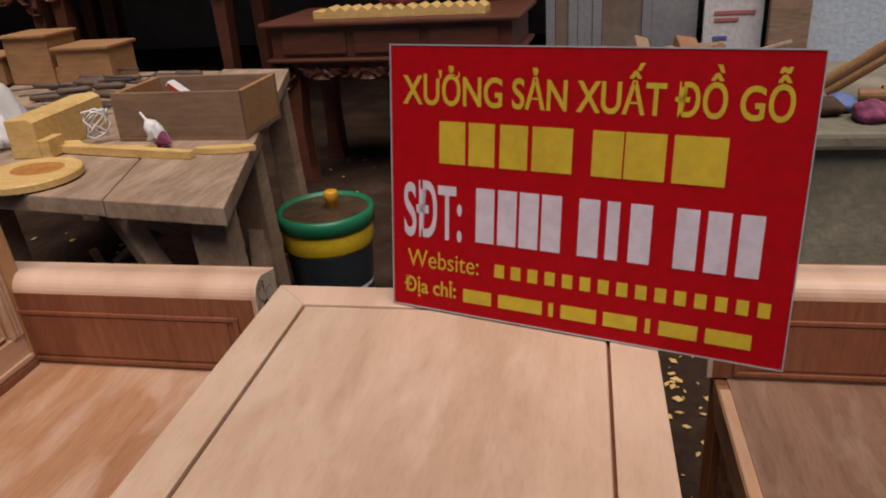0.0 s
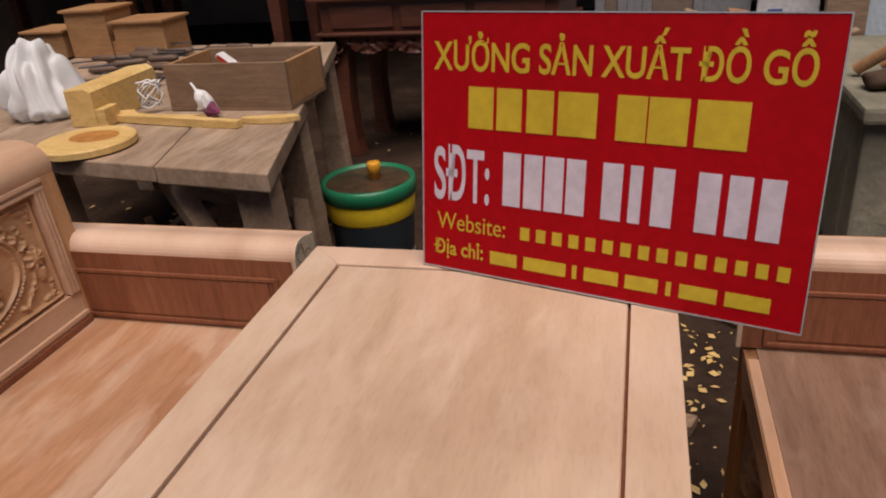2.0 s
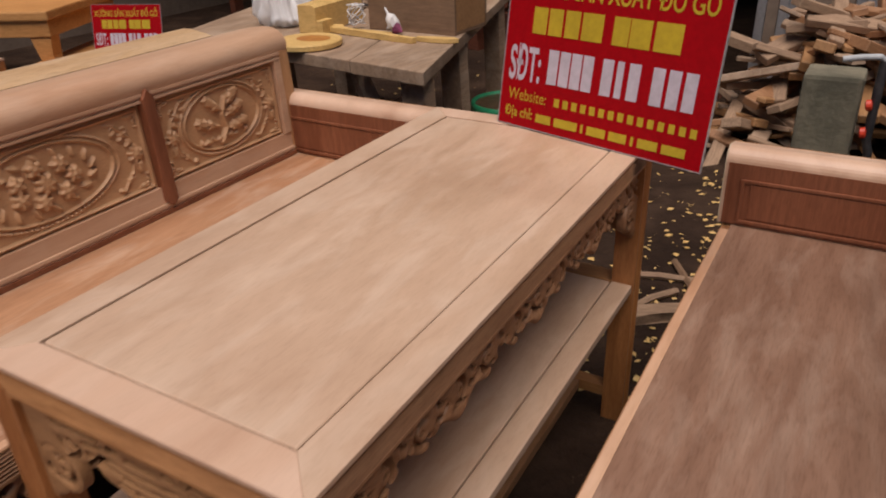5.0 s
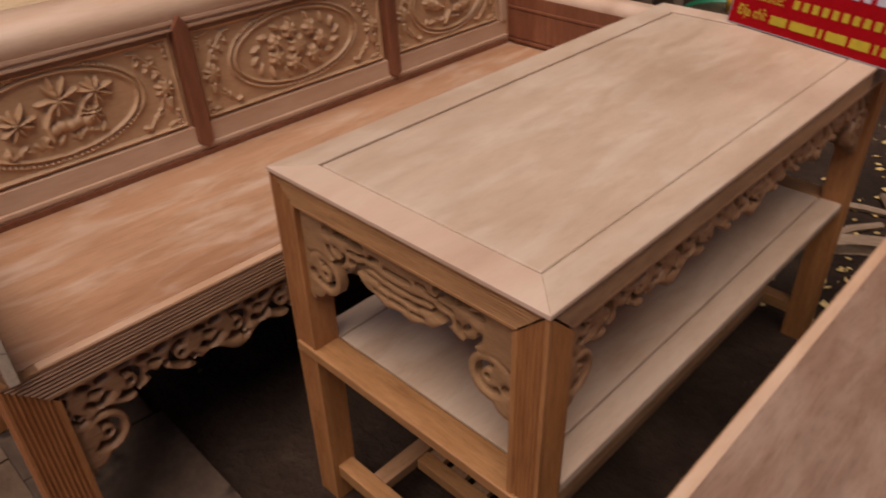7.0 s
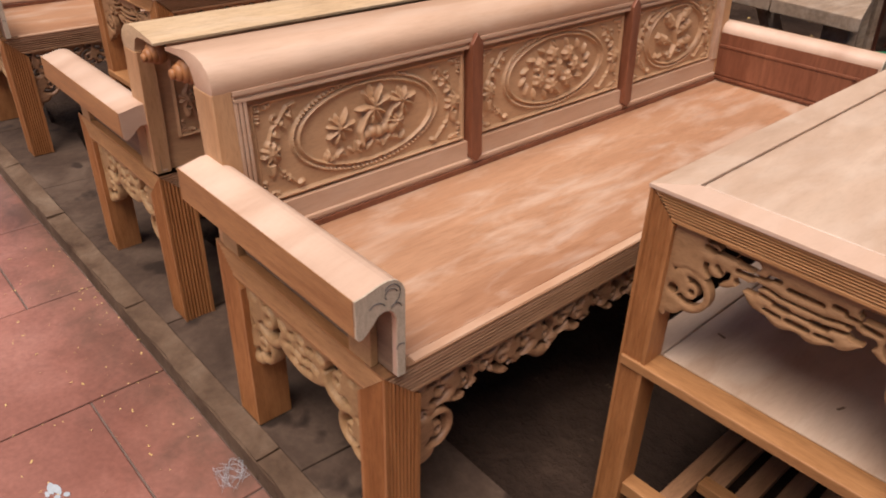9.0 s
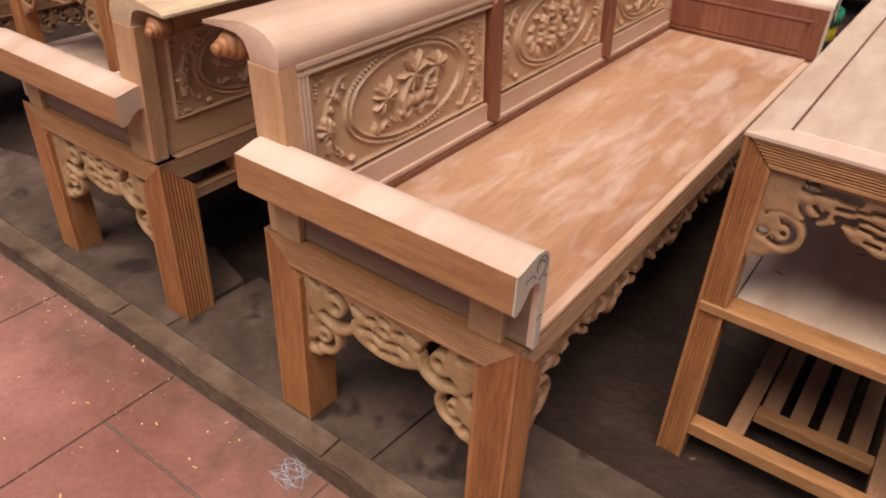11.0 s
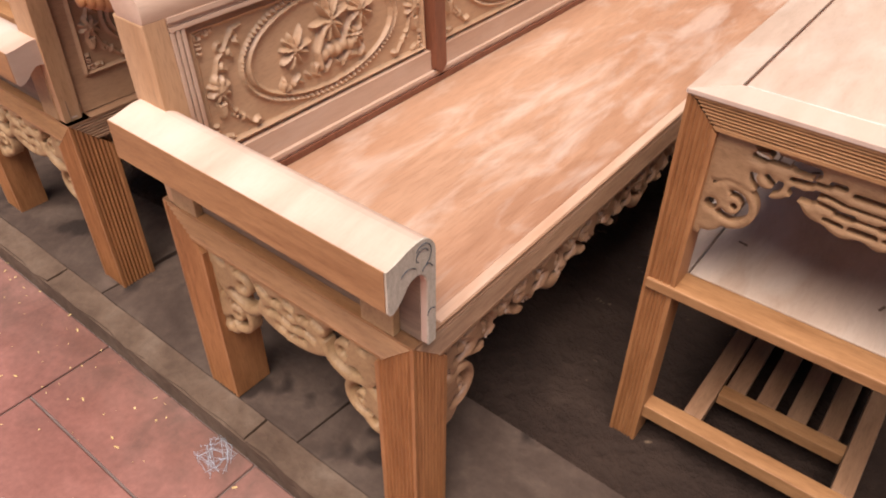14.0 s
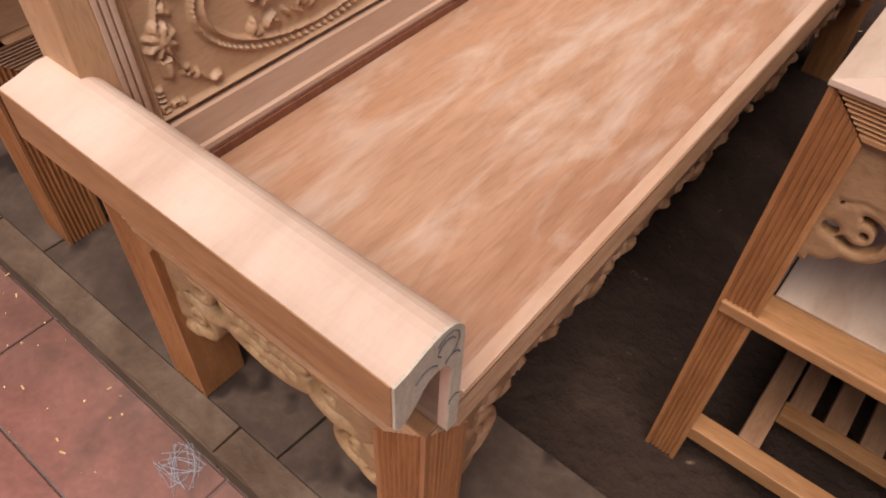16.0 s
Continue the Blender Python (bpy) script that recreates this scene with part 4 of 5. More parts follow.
# ---------- sign ----------
def text_part(s, u0, u1, v0, v1, mat, parent, bold=0.0, z=0.0052):
    cu = bpy.data.curves.new("lettering", 'FONT')
    cu.body = s
    cu.offset = bold
    tmp = bpy.data.objects.new("lettering", cu)
    scene.collection.objects.link(tmp)
    me = bpy.data.meshes.new_from_object(tmp.evaluated_get(bpy.context.evaluated_depsgraph_get()))
    bpy.data.objects.remove(tmp)
    co = np.empty(len(me.vertices) * 3)
    me.vertices.foreach_get("co", co)
    co = co.reshape(-1, 3)
    lo, hi = co.min(0), co.max(0)
    co[:, 0] = u0 + (co[:, 0] - lo[0]) / (hi[0] - lo[0]) * (u1 - u0)
    co[:, 1] = v0 + (co[:, 1] - lo[1]) / (hi[1] - lo[1]) * (v1 - v0)
    co[:, 2] = z
    me.vertices.foreach_set("co", co.ravel())
    me.materials.append(mat)
    ob = new("lettering", me)
    ob.parent = parent
    return ob


def bar_part(u0, u1, v0, v1, mat, parent):
    return part("print_bar", box(u0, u1, v0, v1, 0.0042, 0.0054, 0), mat, parent)


def red_sign(m, w, h, label):
    s = thing("shop_sign", None, label, "sign", "red shop signs")
    part("board", box(0, w, 0, h, 0, 0.0045, 0.0006, 1), M_RED, s)
    for x0, x1, y0, y1 in ((-0.0015, 0, 0, h), (w, w + 0.0015, 0, h), (-0.0015, w + 0.0015, -0.0015, 0), (-0.0015, w + 0.0015, h, h + 0.0015)):
        part("metal_edge", box(x0, x1, y0, y1, -0.0005, 0.0055, 0), M_EDGE, s)
    T = lambda txt, a, b, c, d, mt, bold=0.0: text_part(txt, a * w, b * w, c * h, d * h, mt, s, bold)
    T("XƯỞNG SẢN XUẤT ĐỒ GỖ", 0.035, 0.955, 0.790, 0.955, M_YEL, 0.018)
    bars = lambda us, v0, v1, mt: [bar_part(a * w, b * w, v0 * h, v1 * h, mt, s) for a, b in us]
    bars([(0.140, 0.212), (0.222, 0.292), (0.306, 0.378), (0.390, 0.490), (0.538, 0.610), (0.614, 0.706), (0.722, 0.836)], 0.580, 0.735, M_YEL)
    T("SĐT:", 0.035, 0.205, 0.285, 0.510, M_WHITE, 0.018)
    us = [0.245, 0.305, 0.363, 0.421, 0.515, 0.583, 0.638, 0.742, 0.810, 0.878]
    bars([(a, a + (0.030 if k == 5 else 0.050)) for k, a in enumerate(us)], 0.295, 0.500, M_WHITE)
    T("Website:", 0.045, 0.255, 0.165, 0.235, M_YEL, 0.0)
    us = np.linspace(0.300, 0.935, 15)
    bars([(a, a + 0.026) for a in us], 0.168, 0.218, M_YEL)
    T("Địa chỉ:", 0.035, 0.190, 0.040, 0.125, M_YEL, 0.018)
    bars([(0.212, 0.292), (0.312, 0.432), (0.450, 0.462), (0.482, 0.572), (0.590, 0.672), (0.692, 0.704), (0.724, 0.812), (0.830, 0.930)], 0.050, 0.102, M_YEL)
    s.matrix_world = m
    return s


def sign_frame(bl, br, tl):
    bl, br, tl = Vector(bl), Vector(br), Vector(tl)
    u = (br - bl).normalized()
    v = (tl - bl - u * u.dot(tl - bl)).normalized()
    n = u.cross(v)
    return Matrix(((u.x, v.x, n.x, bl.x), (u.y, v.y, n.y, bl.y), (u.z, v.z, n.z, bl.z), (0, 0, 0, 1)))


red_sign(sign_frame((0.315, 1.545, 0.7065), (0.802, 1.412, 0.7060), (0.330, 1.597, 1.058)), 0.496, 0.346, "red metal shop sign with yellow and white print on the table")
red_sign(sign_frame((-3.24, 3.00, 0.2115), (-2.80, 3.16, 0.2115), (-3.26, 3.08, 0.56)), 0.468, 0.340, "red metal shop sign standing on an orange table")


# ---------- workbench and what lies on it ----------
WB = 0.66
fr, fl, br = Vector((-0.180, 2.015)), Vector((-0.700, 2.085)), Vector((-0.650, 3.600))
ex = (fr - fl).normalized()
ey = (br - fr).normalized()
wb = thing("workbench", None, "old grey plank workbench with splayed legs and braces", "workbench")
wid, dep = 1.30, (br - fr).length


def wbp(a, c):
    """Place a metres left of the front corner and c metres back."""
    p = fr - ex * a + ey * c
    return (p.x, p.y)


for k in range(4):
    a0, a1 = wid * k / 4 + 0.003, wid * (k + 1) / 4 - 0.003
    part("plank", prism([wbp(a0, 0.006 * k), wbp(a0, dep - 0.03 * k), wbp(a1, dep - 0.03 * k), wbp(a1, 0.006 * k)], 'z', WB - 0.045, WB - 0.002 * (k % 2), 0.004), W_OLD, wb)
for a, c in ((0.07, 0.10), (0.78, 0.12), (0.07, 0.62), (0.07, 1.50), (1.2, 0.10), (1.2, 1.5)):
    p, q = wbp(a, c), wbp(a - 0.03, c + 0.02)
    bm = box(-0.045, 0.045, -0.035, 0.035, EARTH_Z, WB - 0.045, 0.004)
    for v in bm.verts:
        k = 1 - v.co.z / WB
        v.co.x += p[0] + (q[0] - p[0]) * k
        v.co.y += p[1] + (q[1] - p[1]) * k
    part("leg", bm, W_OLD, wb)
for (a0, a1, c) in ((0.12, 0.36, 0.12), (1.15, 0.90, 0.12)):
    p, q = wbp(a0, c), wbp(a1, c)
    part("brace", tube([(p[0], p[1], 0.18), (q[0], q[1], WB - 0.05)], 0.036, 4), W_OLD, wb)
for (c0, c1) in ((0.54, 0.74),):
    p, q = wbp(0.06, c0), wbp(0.06, c1)
    part("brace", tube([(p[0], p[1], 0.2), (q[0], q[1], WB - 0.05)], 0.034, 4), W_OLD, wb)


def on_bench(a, c, rz=0.0, z=0.0):
    p = wbp(a, c)
    return pose(p[0], p[1], WB + z, 0, 0, rz)


def crate(m):
    t = thing("wooden_crate", None, "open old brown wooden box with battered rim", "box")
    w, d, h, e = 0.398, 0.25, 0.138, 0.015
    part("base", box(0, w, 0, d, 0, 0.012, 0.001), W_OLDBOX, t)
    part("front_board", box(0, w, 0, e, 0.0121, h, 0.002), W_OLDBOX, t)
    part("back_board", box(0, w, d - e, d, 0.0121, h, 0.002), W_OLDBOX, t)
    for x0 in (0, w - e):
        part("end_board", box(x0, x0 + e, e + 0.0005, d - e - 0.0005, 0.0121, h - 0.002, 0.002), W_BOXES, t)
    t.matrix_world = m
    return t


def at(x, y, rz=0.0, z=0.0):
    return pose(x, y, WB + z, 0, 0, rz)


crate(at(-0.760, 2.540, -1))
pk = thing("packet", None, "small clear packet with red label in the box", "packet")
part("wrap", box(-0.05, 0.05, -0.018, 0.018, -0.008, 0.008, 0.004), M_CARTON, pk)
part("print_bar", box(-0.045, 0.0, -0.0185, -0.0180, -0.006, 0.006, 0), M_VALVE, pk)
pk.matrix_world = pose(-0.60, 2.66, WB + 0.112, 0, 35, -5)
blk = thing("yellow_timber", None, "sawn block of fresh yellow wood on the workbench", "timber")
part("block", prism([(0.0, 0.0), (0.085, 0.0), (0.085, 0.105), (0.065, 0.118), (0.0, 0.112)], 'y', 0, 0.29, 0.004), W_YELLOW, blk)
part("tenon", box(0.086, 0.115, 0.0, 0.06, 0.0, 0.055, 0.003), W_YELLOW, blk)
blk.matrix_world = at(-0.975, 2.365, 3, 0.0005)
blk.scale = (1.0, 1.15, 0.95)
off = thing("curved_offcut", None, "long curved offcut of fresh yellow wood on the workbench", "timber")
pts = [(0.0, 0), (0.15, -0.004), (0.34, -0.010), (0.44, -0.006), (0.445, 0.014), (0.34, 0.016), (0.26, 0.024), (0.30, 0.045), (0.24, 0.034), (0.12, 0.020), (0.06, 0.030), (0.02, 0.065), (-0.02, 0.05)]
part("board", prism(pts, 'z', 0, 0.022, 0.003), W_YELLOW, off)
off.matrix_world = at(-0.875, 2.42, -8, 0.0005)
off.scale = (1.0, 1.0, 1.0)
of2 = thing("curved_offcut", None, "short curved offcut of fresh yellow wood on the workbench", "timber")
part("board", prism([(0, 0), (0.06, -0.012), (0.13, -0.008), (0.165, 0.012), (0.14, 0.028), (0.06, 0.018), (0, 0.014)], 'z', 0, 0.018, 0.003), W_YELLOW, of2)
of2.matrix_world = at(-0.45, 2.40, 5, 0.0005)
disc = thing("wooden_disc", None, "round yellow wooden board with an orange stain", "board")
part("board", lathe([(0.155, 0), (0.165, 0.004), (0.165, 0.022), (0.160, 0.026)], 40), W_YELLOW, disc)
part("stain", lathe([(0.090, 0.0262), (0.075, 0.0270)], 24, Matrix.Translation((0.01, 0.03, 0)) @ Matrix.Diagonal((1, 0.8, 1, 1))), M_STAIN, disc, "orange stain")
disc.matrix_world = at(-0.79, 2.195, 0, 0.0005)
disc.scale = (0.76, 0.76, 0.85)
gl = thing("glue_tube", None, "crumpled white glue tube with paper wrap", "tube")
part("body", lathe([(0.010, 0), (0.020, 0.008), (0.024, 0.045), (0.020, 0.07), (0.010, 0.08), (0.004, 0.086), (0.003, 0.11)], 14, Matrix.Rotation(radians(-32), 4, 'Y')), M_CARTON, gl, "", True)
part("paper_wrap", lathe([(0.002, 0.0), (0.028, 0.045), (0.029, 0.048)], 9, Matrix.Translation((-0.045, -0.015, 0.016)) @ Matrix.Rotation(radians(62), 4, 'Y')), M_CARTON, gl)
part("dark_paper", lathe([(0.002, 0.0), (0.024, 0.03), (0.025, 0.032)], 7, Matrix.Translation((0.03, -0.02, 0.012)) @ Matrix.Rotation(radians(-70), 4, 'Y')), M_WOOL, gl)
gl.matrix_world = at(-0.569, 2.465, 0, 0.008)
gl.scale = (1.0, 1.0, 1.0)
bm = bmesh.new()
for k in range(4):
    r0 = random.Random(k + 90)
    tube([(0.03 * math.cos(t * 0.9 + k), 0.02 * math.sin(t * 1.1 + k), 0.055 + 0.04 * math.sin(t * 0.7 + 2 * k)) for t in range(10)], 0.003, 5, bm)
tagged(part("cord_bundle", bm, M_CARTON, None, "tangled pale cord hanging beside the box", True), "", "cord").matrix_world = at(-0.815, 2.53)
bm = bmesh.new()
bmesh.ops.create_icosphere(bm, subdivisions=5, radius=0.12)
for v in bm.verts:
    p = v.co.copy()
    n = abs(noise.noise(Vector((p.x * 22, p.y * 22, p.z * 5)))) * 0.050 + abs(noise.noise(p * 9 + Vector((3, 1, 2)))) * 0.030
    v.co *= 1 + (n - 0.02) / 0.12
    v.co.z = max(v.co.z * (1.45 if v.co.z > 0 else 0.5), -0.045) + 0.046
    v.co.x *= 1.12 - 0.62 * max(0, v.co.z) / 0.22
bag = part("plastic_bag", bm, bag_m, None, "crumpled translucent plastic bag on the workbench", True)
tagged(bag, "", "bag")
bag.matrix_world = at(-1.16, 2.50)
bag.scale = (0.95, 0.95, 1.0)
for k in range(30):
    x, y = rnd.uniform(-1.55, -0.82), rnd.uniform(2.82, 3.5)
    L, ang = rnd.uniform(0.12, 0.24), rnd.uniform(-28, 28) + rnd.choice((0, 0, 180))
    ch = thing("chisel", None, "worn carving chisel with dark handle", "chisel", "carving chisels on the workbench")
    part("handle", lathe([(0.009, 0), (0.014, 0.02), (0.012, 0.07), (0.014, 0.11), (0.008, 0.12)], 8, Matrix.Rotation(radians(90), 4, 'Y')), M_HANDLE, ch, "", True)
    part("blade", box(0.12, 0.12 + L * 0.6, -0.006, 0.006, -0.003, 0.003, 0.001, 1), M_STEEL, ch)
    ch.matrix_world = at(x, y, ang, 0.0145 + 0.014 * (k % 3))
st = thing("stepped_block", None, "stepped brown wooden stand with flat lids", "stand")
for x0, x1, h in ((-0.22, -0.03, 0.10), (0.0, 0.19, 0.175), (0.215, 0.44, 0.125)):
    part("box", box(x0, x1, 0, 0.17, 0, h, 0.003), W_BOXES, st)
    part("lid", box(x0 - 0.010, x1 + 0.010, -0.014, 0.184, h + 0.0005, h + 0.012, 0.003), W_BOXES, st, "flat pale lid board")
part("box", box(0.1905, 0.2145, 0.01, 0.16, 0, 0.06, 0.002), W_BOXES, st)
st.matrix_world = at(-1.82, 3.42, 0)
st.scale = (1.08, 1.08, 1.08)

# pail
pail = thing("paint_pail", None, "dark pail with yellow band, green rim and orange cap", "pail")
part("body", lathe([(0.150, 0), (0.158, 0.01), (0.176, 0.255), (0.176, 0.262)], 40), M_BLACK, pail, "", True)
part("band", lathe([(0.1775, 0.262), (0.184, 0.270), (0.187, 0.325), (0.184, 0.332)], 40), M_PYEL, pail, "yellow plastic band", True)
part("rim", lathe([(0.186, 0.333), (0.196, 0.336), (0.198, 0.365), (0.194, 0.382), (0.182, 0.384), (0.176, 0.372)], 40), M_GREEN, pail, "green plastic rim", True)
part("lid", lathe([(0.175, 0.370), (0.174, 0.3735)], 40), M_LIQ, pail, "dark dirty lid")
part("cap", lathe([(0.024, 0.374), (0.024, 0.395), (0.028, 0.396), (0.028, 0.425), (0.025, 0.428)], 16, Matrix.Translation((0.02, 0.03, 0))), M_ORCAP, pail, "orange screw cap", True)
for k, (z, w) in enumerate(((0.19, 0.10), (0.165, 0.13), (0.12, 0.16))):
    part("print_bar", lathe([(0.1735 - (0.262 - z) * 0.05, z), (0.1745 - (0.262 - z) * 0.05, z + 0.012)], 40), M_CARTON if k == 2 else M_STEEL, pail)
pail.location = (-0.264, 2.80, EARTH_Z)
pail.scale = (0.81, 0.81, 1.02)


# ---------- far furniture, dark altar tables ----------
def altar(m, w, d, h, label):
    q = 0.70 * h / 1.02
    t = thing("altar_table", None, label, "altar table", "dark altar tables")
    part("top_board", box(-0.04, w + 0.04, -0.04, d + 0.04, h - 0.04 * q, h, 0.008), W_DARK, t)
    part("drawer_case", box(0, w, 0, d, h - 0.30 * q, h - 0.041 * q, 0.004), W_DARK, t)
    n = 3
    for k in range(n):
        x0 = 0.04 + k * (w - 0.08) / n
        part("drawer_front", box(x0 + 0.02, x0 + (w - 0.08) / n - 0.02, -0.012, -0.0005, h - 0.27 * q, h - 0.08 * q, 0.006), W_DARK, t)
    part("waist_moulding", box(-0.03, w + 0.03, -0.03, d + 0.03, h - 0.335 * q, h - 0.30 * q, 0.010), W_DARK, t)
    v, f = fretwork(apron_sdf(w, 0.16 * q, 0.08, [(0.2, 0.13), (0.4, 0.13), (0.6, 0.13), (0.8, 0.13)], 0.3), w, 0.25, 0.012, 0.04,
                    lambda u, v, e: (u, -0.005 + e, h - 0.336 * q - v), 0.02)
    raw_part("carved_apron", v, f, W_DARK, t, "carved dark apron", True)
    for x0 in (0.0, w - 0.11):
        for y0 in (0.0, d - 0.11):
            part("leg", prism([(x0, 0), (x0 + 0.11, 0), (x0 + 0.09, 0.08), (x0 + 0.085, 0.3), (x0 + 0.11, h - 0.336 * q), (x0, h - 0.336 * q), (x0 + 0.02, 0.3), (x0 + 0.02, 0.08)], 'y', y0 + 0.041, y0 + 0.14, 0.004), W_DARK, t)
    t.matrix_world = m
    return t


altar(pose(-0.93, 4.10, EARTH_Z, 0, 0, -3), 1.17, 0.55, 0.82, "dark red-brown altar table with carved skirt, cluttered top")
altar(pose(-2.95, 5.20, EARTH_Z, 0, 0, -4), 1.30, 0.6, 1.45, "dark red-brown altar table standing in shade")
altar(pose(-4.50, 5.35, EARTH_Z, 0, 0, -4), 1.45, 0.6, 1.30, "dark carved altar table standing in shade")
cl = thing("timber_blank", None, "toothed plank of fresh yellow wood on the altar table", "plank")
pts = [(0, 0), (1.35, 0), (1.35, 0.05)] + [(1.35 - 0.045 * k, 0.05 + (0.035 if k % 2 else 0.0)) for k in range(1, 29)] + [(0, 0.06)]
part("board", prism(pts, 'y', 0, 0.12, 0.002), W_YELLOW, cl)
cl.matrix_world = pose(-0.72, 4.15, 0.7875, 0, 0, -4)
cl.scale = (0.62, 1, 0.62)
bm = bmesh.new()
bmesh.ops.create_icosphere(bm, subdivisions=3, radius=0.12)
for v in bm.verts:
    v.co *= 1 + 0.25 * noise.noise(v.co * 16)
    v.co.z = max(v.co.z * 0.6, -0.04) + 0.04
tagged(part("cloth_roll", bm, M_WOOL, None, "crumpled purple cloth bundle on the altar table", True), "", "cloth").location = (-0.30, 4.30, 0.835)


# ---------- right-hand background: metal door, boards, concrete trough, timber heap ----------
door = thing("metal_door", None, "grey aluminium door frame with pale panels", "door")
for x0 in (0.44, 0.56, 0.69, 0.95):
    part("post", box(x0, x0 + 0.05, 4.68, 4.72, 0, 2.4, 0.004), M_METAL, door)
part("panel", box(0.492, 0.558, 4.69, 4.70, 0.02, 2.38, 0.002), M_WALL, door)
part("panel", box(0.612, 0.688, 4.69, 4.70, 0.02, 2.38, 0.002), M_METAL, door)
part("panel", box(0.742, 0.948, 4.69, 4.70, 0.02, 2.38, 0.002), M_WALL, door)
part("panel", box(1.002, 1.235, 4.69, 4.70, 0.02, 2.38, 0.002), M_METAL, door)
door.location = (-0.10, 0.20, EARTH_Z)
ct = thing("carton_sheet", None, "flattened white carton with faded red print", "carton")
part("sheet", box(1.240, 1.530, 4.60, 4.63, 0.0, 1.4, 0.003), M_CARTON, ct)
for z, m_, w in ((0.690, M_PRINT, 0.20), (0.655, M_PRINT, 0.12), (0.565, M_BLUEP, 0.07)):
    part("print_bar", box(1.29, 1.29 + w, 4.594, 4.5995, z - 0.009, z + 0.009, 0), m_, ct)
ct.location = (-0.085, 0.20, EARTH_Z)
tagged(part("plank", box(1.455, 1.645, 4.70, 4.75, EARTH_Z, 1.9, 0.004), W_SCRAP, None, "upright pale plank leaning in the corner"), "", "plank")
tagged(part("wall_board", box(1.65, 4.38, 4.80, 4.84, EARTH_Z, 2.6, 0.003), M_PALE, None, "pale blue wall panel"), "", "panel")
tr = thing("concrete_trough", None, "mossy concrete water trough with cluttered rim", "trough")
part("front_wall", box(1.26, 3.4, 3.02, 3.14, EARTH_Z, 0.475, 0.012), M_CONC, tr)
part("end_wall", box(1.26, 1.38, 3.141, 4.0, EARTH_Z, 0.473, 0.012), M_CONC, tr)
part("cover", box(1.24, 3.45, 2.98, 4.1, 0.476, 0.53, 0.015), M_CONC, tr)


def heap(name, label, cx, cy, z0, n, sx, sy, sz, seed):
    r = random.Random(seed)
    t = thing(name, None, label, "scrap wood")
    for k in range(n):
        L, w = r.uniform(0.15, 0.65), r.uniform(0.03, 0.10)
        z = z0 + sz * (k / n) ** 0.9
        sh = 1 - 0.6 * k / n
        bm = box(-L / 2, L / 2, -w / 2, w / 2, -w * 0.25, w * 0.25, 0.004, 1)
        for v in bm.verts:
            v.co.z += 0.15 * w * math.sin(v.co.x * 9 + k)
        o = part("wood_piece", bm, (W_SCRAP, W_OLD, W_BOXES, W_SCRAP, W_RAILY)[k % 5], t)
        o.matrix_world = pose(cx + r.uniform(-sx, sx) * sh, cy + r.uniform(-sy, sy) * sh, z + w * 0.3, r.uniform(-25, 25), r.uniform(-22, 22), r.uniform(0, 180))
    return t


heap("scrap_heap", "heap of dusty timber offcuts behind the benches", 0.95, 4.10, EARTH_Z, 170, 0.5, 0.35, 0.58, 3)
heap("scrap_heap", "low heap of wood scraps on the earth floor", 0.50, 3.85, EARTH_Z, 30, 0.4, 0.3, 0.10, 5)
heap("scrap_heap", "wood scraps under the workbench", -0.95, 3.2, EARTH_Z, 26, 0.5, 0.45, 0.06, 8)
cb = thing("concrete_block", None, "dark weathered concrete block", "block")
part("block", box(0.78, 1.00, 3.32, 3.52, EARTH_Z, 0.45, 0.02), M_CONC, cb)
pp = thing("water_pipe", None, "grey plastic water pipe with red valves", "pipe")
pp.location = (-0.10, 0.20, EARTH_Z)
part("riser", tube([(1.17, 3.10, 0.0), (1.165, 3.10, 0.20), (1.150, 3.10, 0.25), (1.150, 3.10, 0.56)], 0.017, 12), M_STEEL, pp)
part("spout", tube([(1.150, 3.10, 0.56), (1.135, 3.09, 0.575), (1.07, 3.08, 0.57), (1.01, 3.07, 0.56)], 0.012, 12), M_PVC, pp)
for z in (0.28, 0.39):
    part("valve", lathe([(0.008, 0), (0.022, 0.005), (0.022, 0.022), (0.008, 0.026)], 12, Matrix.Translation((1.118, 3.08, z)) @ Matrix.Rotation(radians(80), 4, 'Y')), M_VALVE, pp, "red valve handle")
for k in range(6):
    lg = part("round_stick", lathe([(0.020, 0), (0.020, 0.36)], 12), W_BOXES, None, "short round wooden stick on the trough")
    tagged(lg, "", "stick", "round sticks on the trough")
    lg.matrix_world = pose(1.30 + 0.09 * k, 3.38 + 0.05 * (k % 2), 0.552, 52 if k < 2 else 88, 0, 60 + 9 * k)
for k, (x, y, mt, s) in enumerate(((1.50, 3.25, M_BLUEP, 0.05), (1.55, 3.12, M_WOOL, 0.06), (1.68, 3.14, M_CARTON, 0.07), (1.44, 3.2, M_SLAB, 0.05))):
    bm = bmesh.new()
    bmesh.ops.create_icosphere(bm, subdivisions=3, radius=s)
    for v in bm.verts:
        v.co *= 1 + 0.3 * noise.noise(v.co * 22 + Vector((k, 0, 0)))
        v.co.z = max(v.co.z * 0.6, -0.03) + 0.03
    tagged(part("rag", bm, mt, None, "crumpled rag lying on the concrete trough", True), "", "rag").location = (x - 0.11, y, 0.53)

# wood chips, curved offcut and sticks on the earth floor
verts, faces = [], []
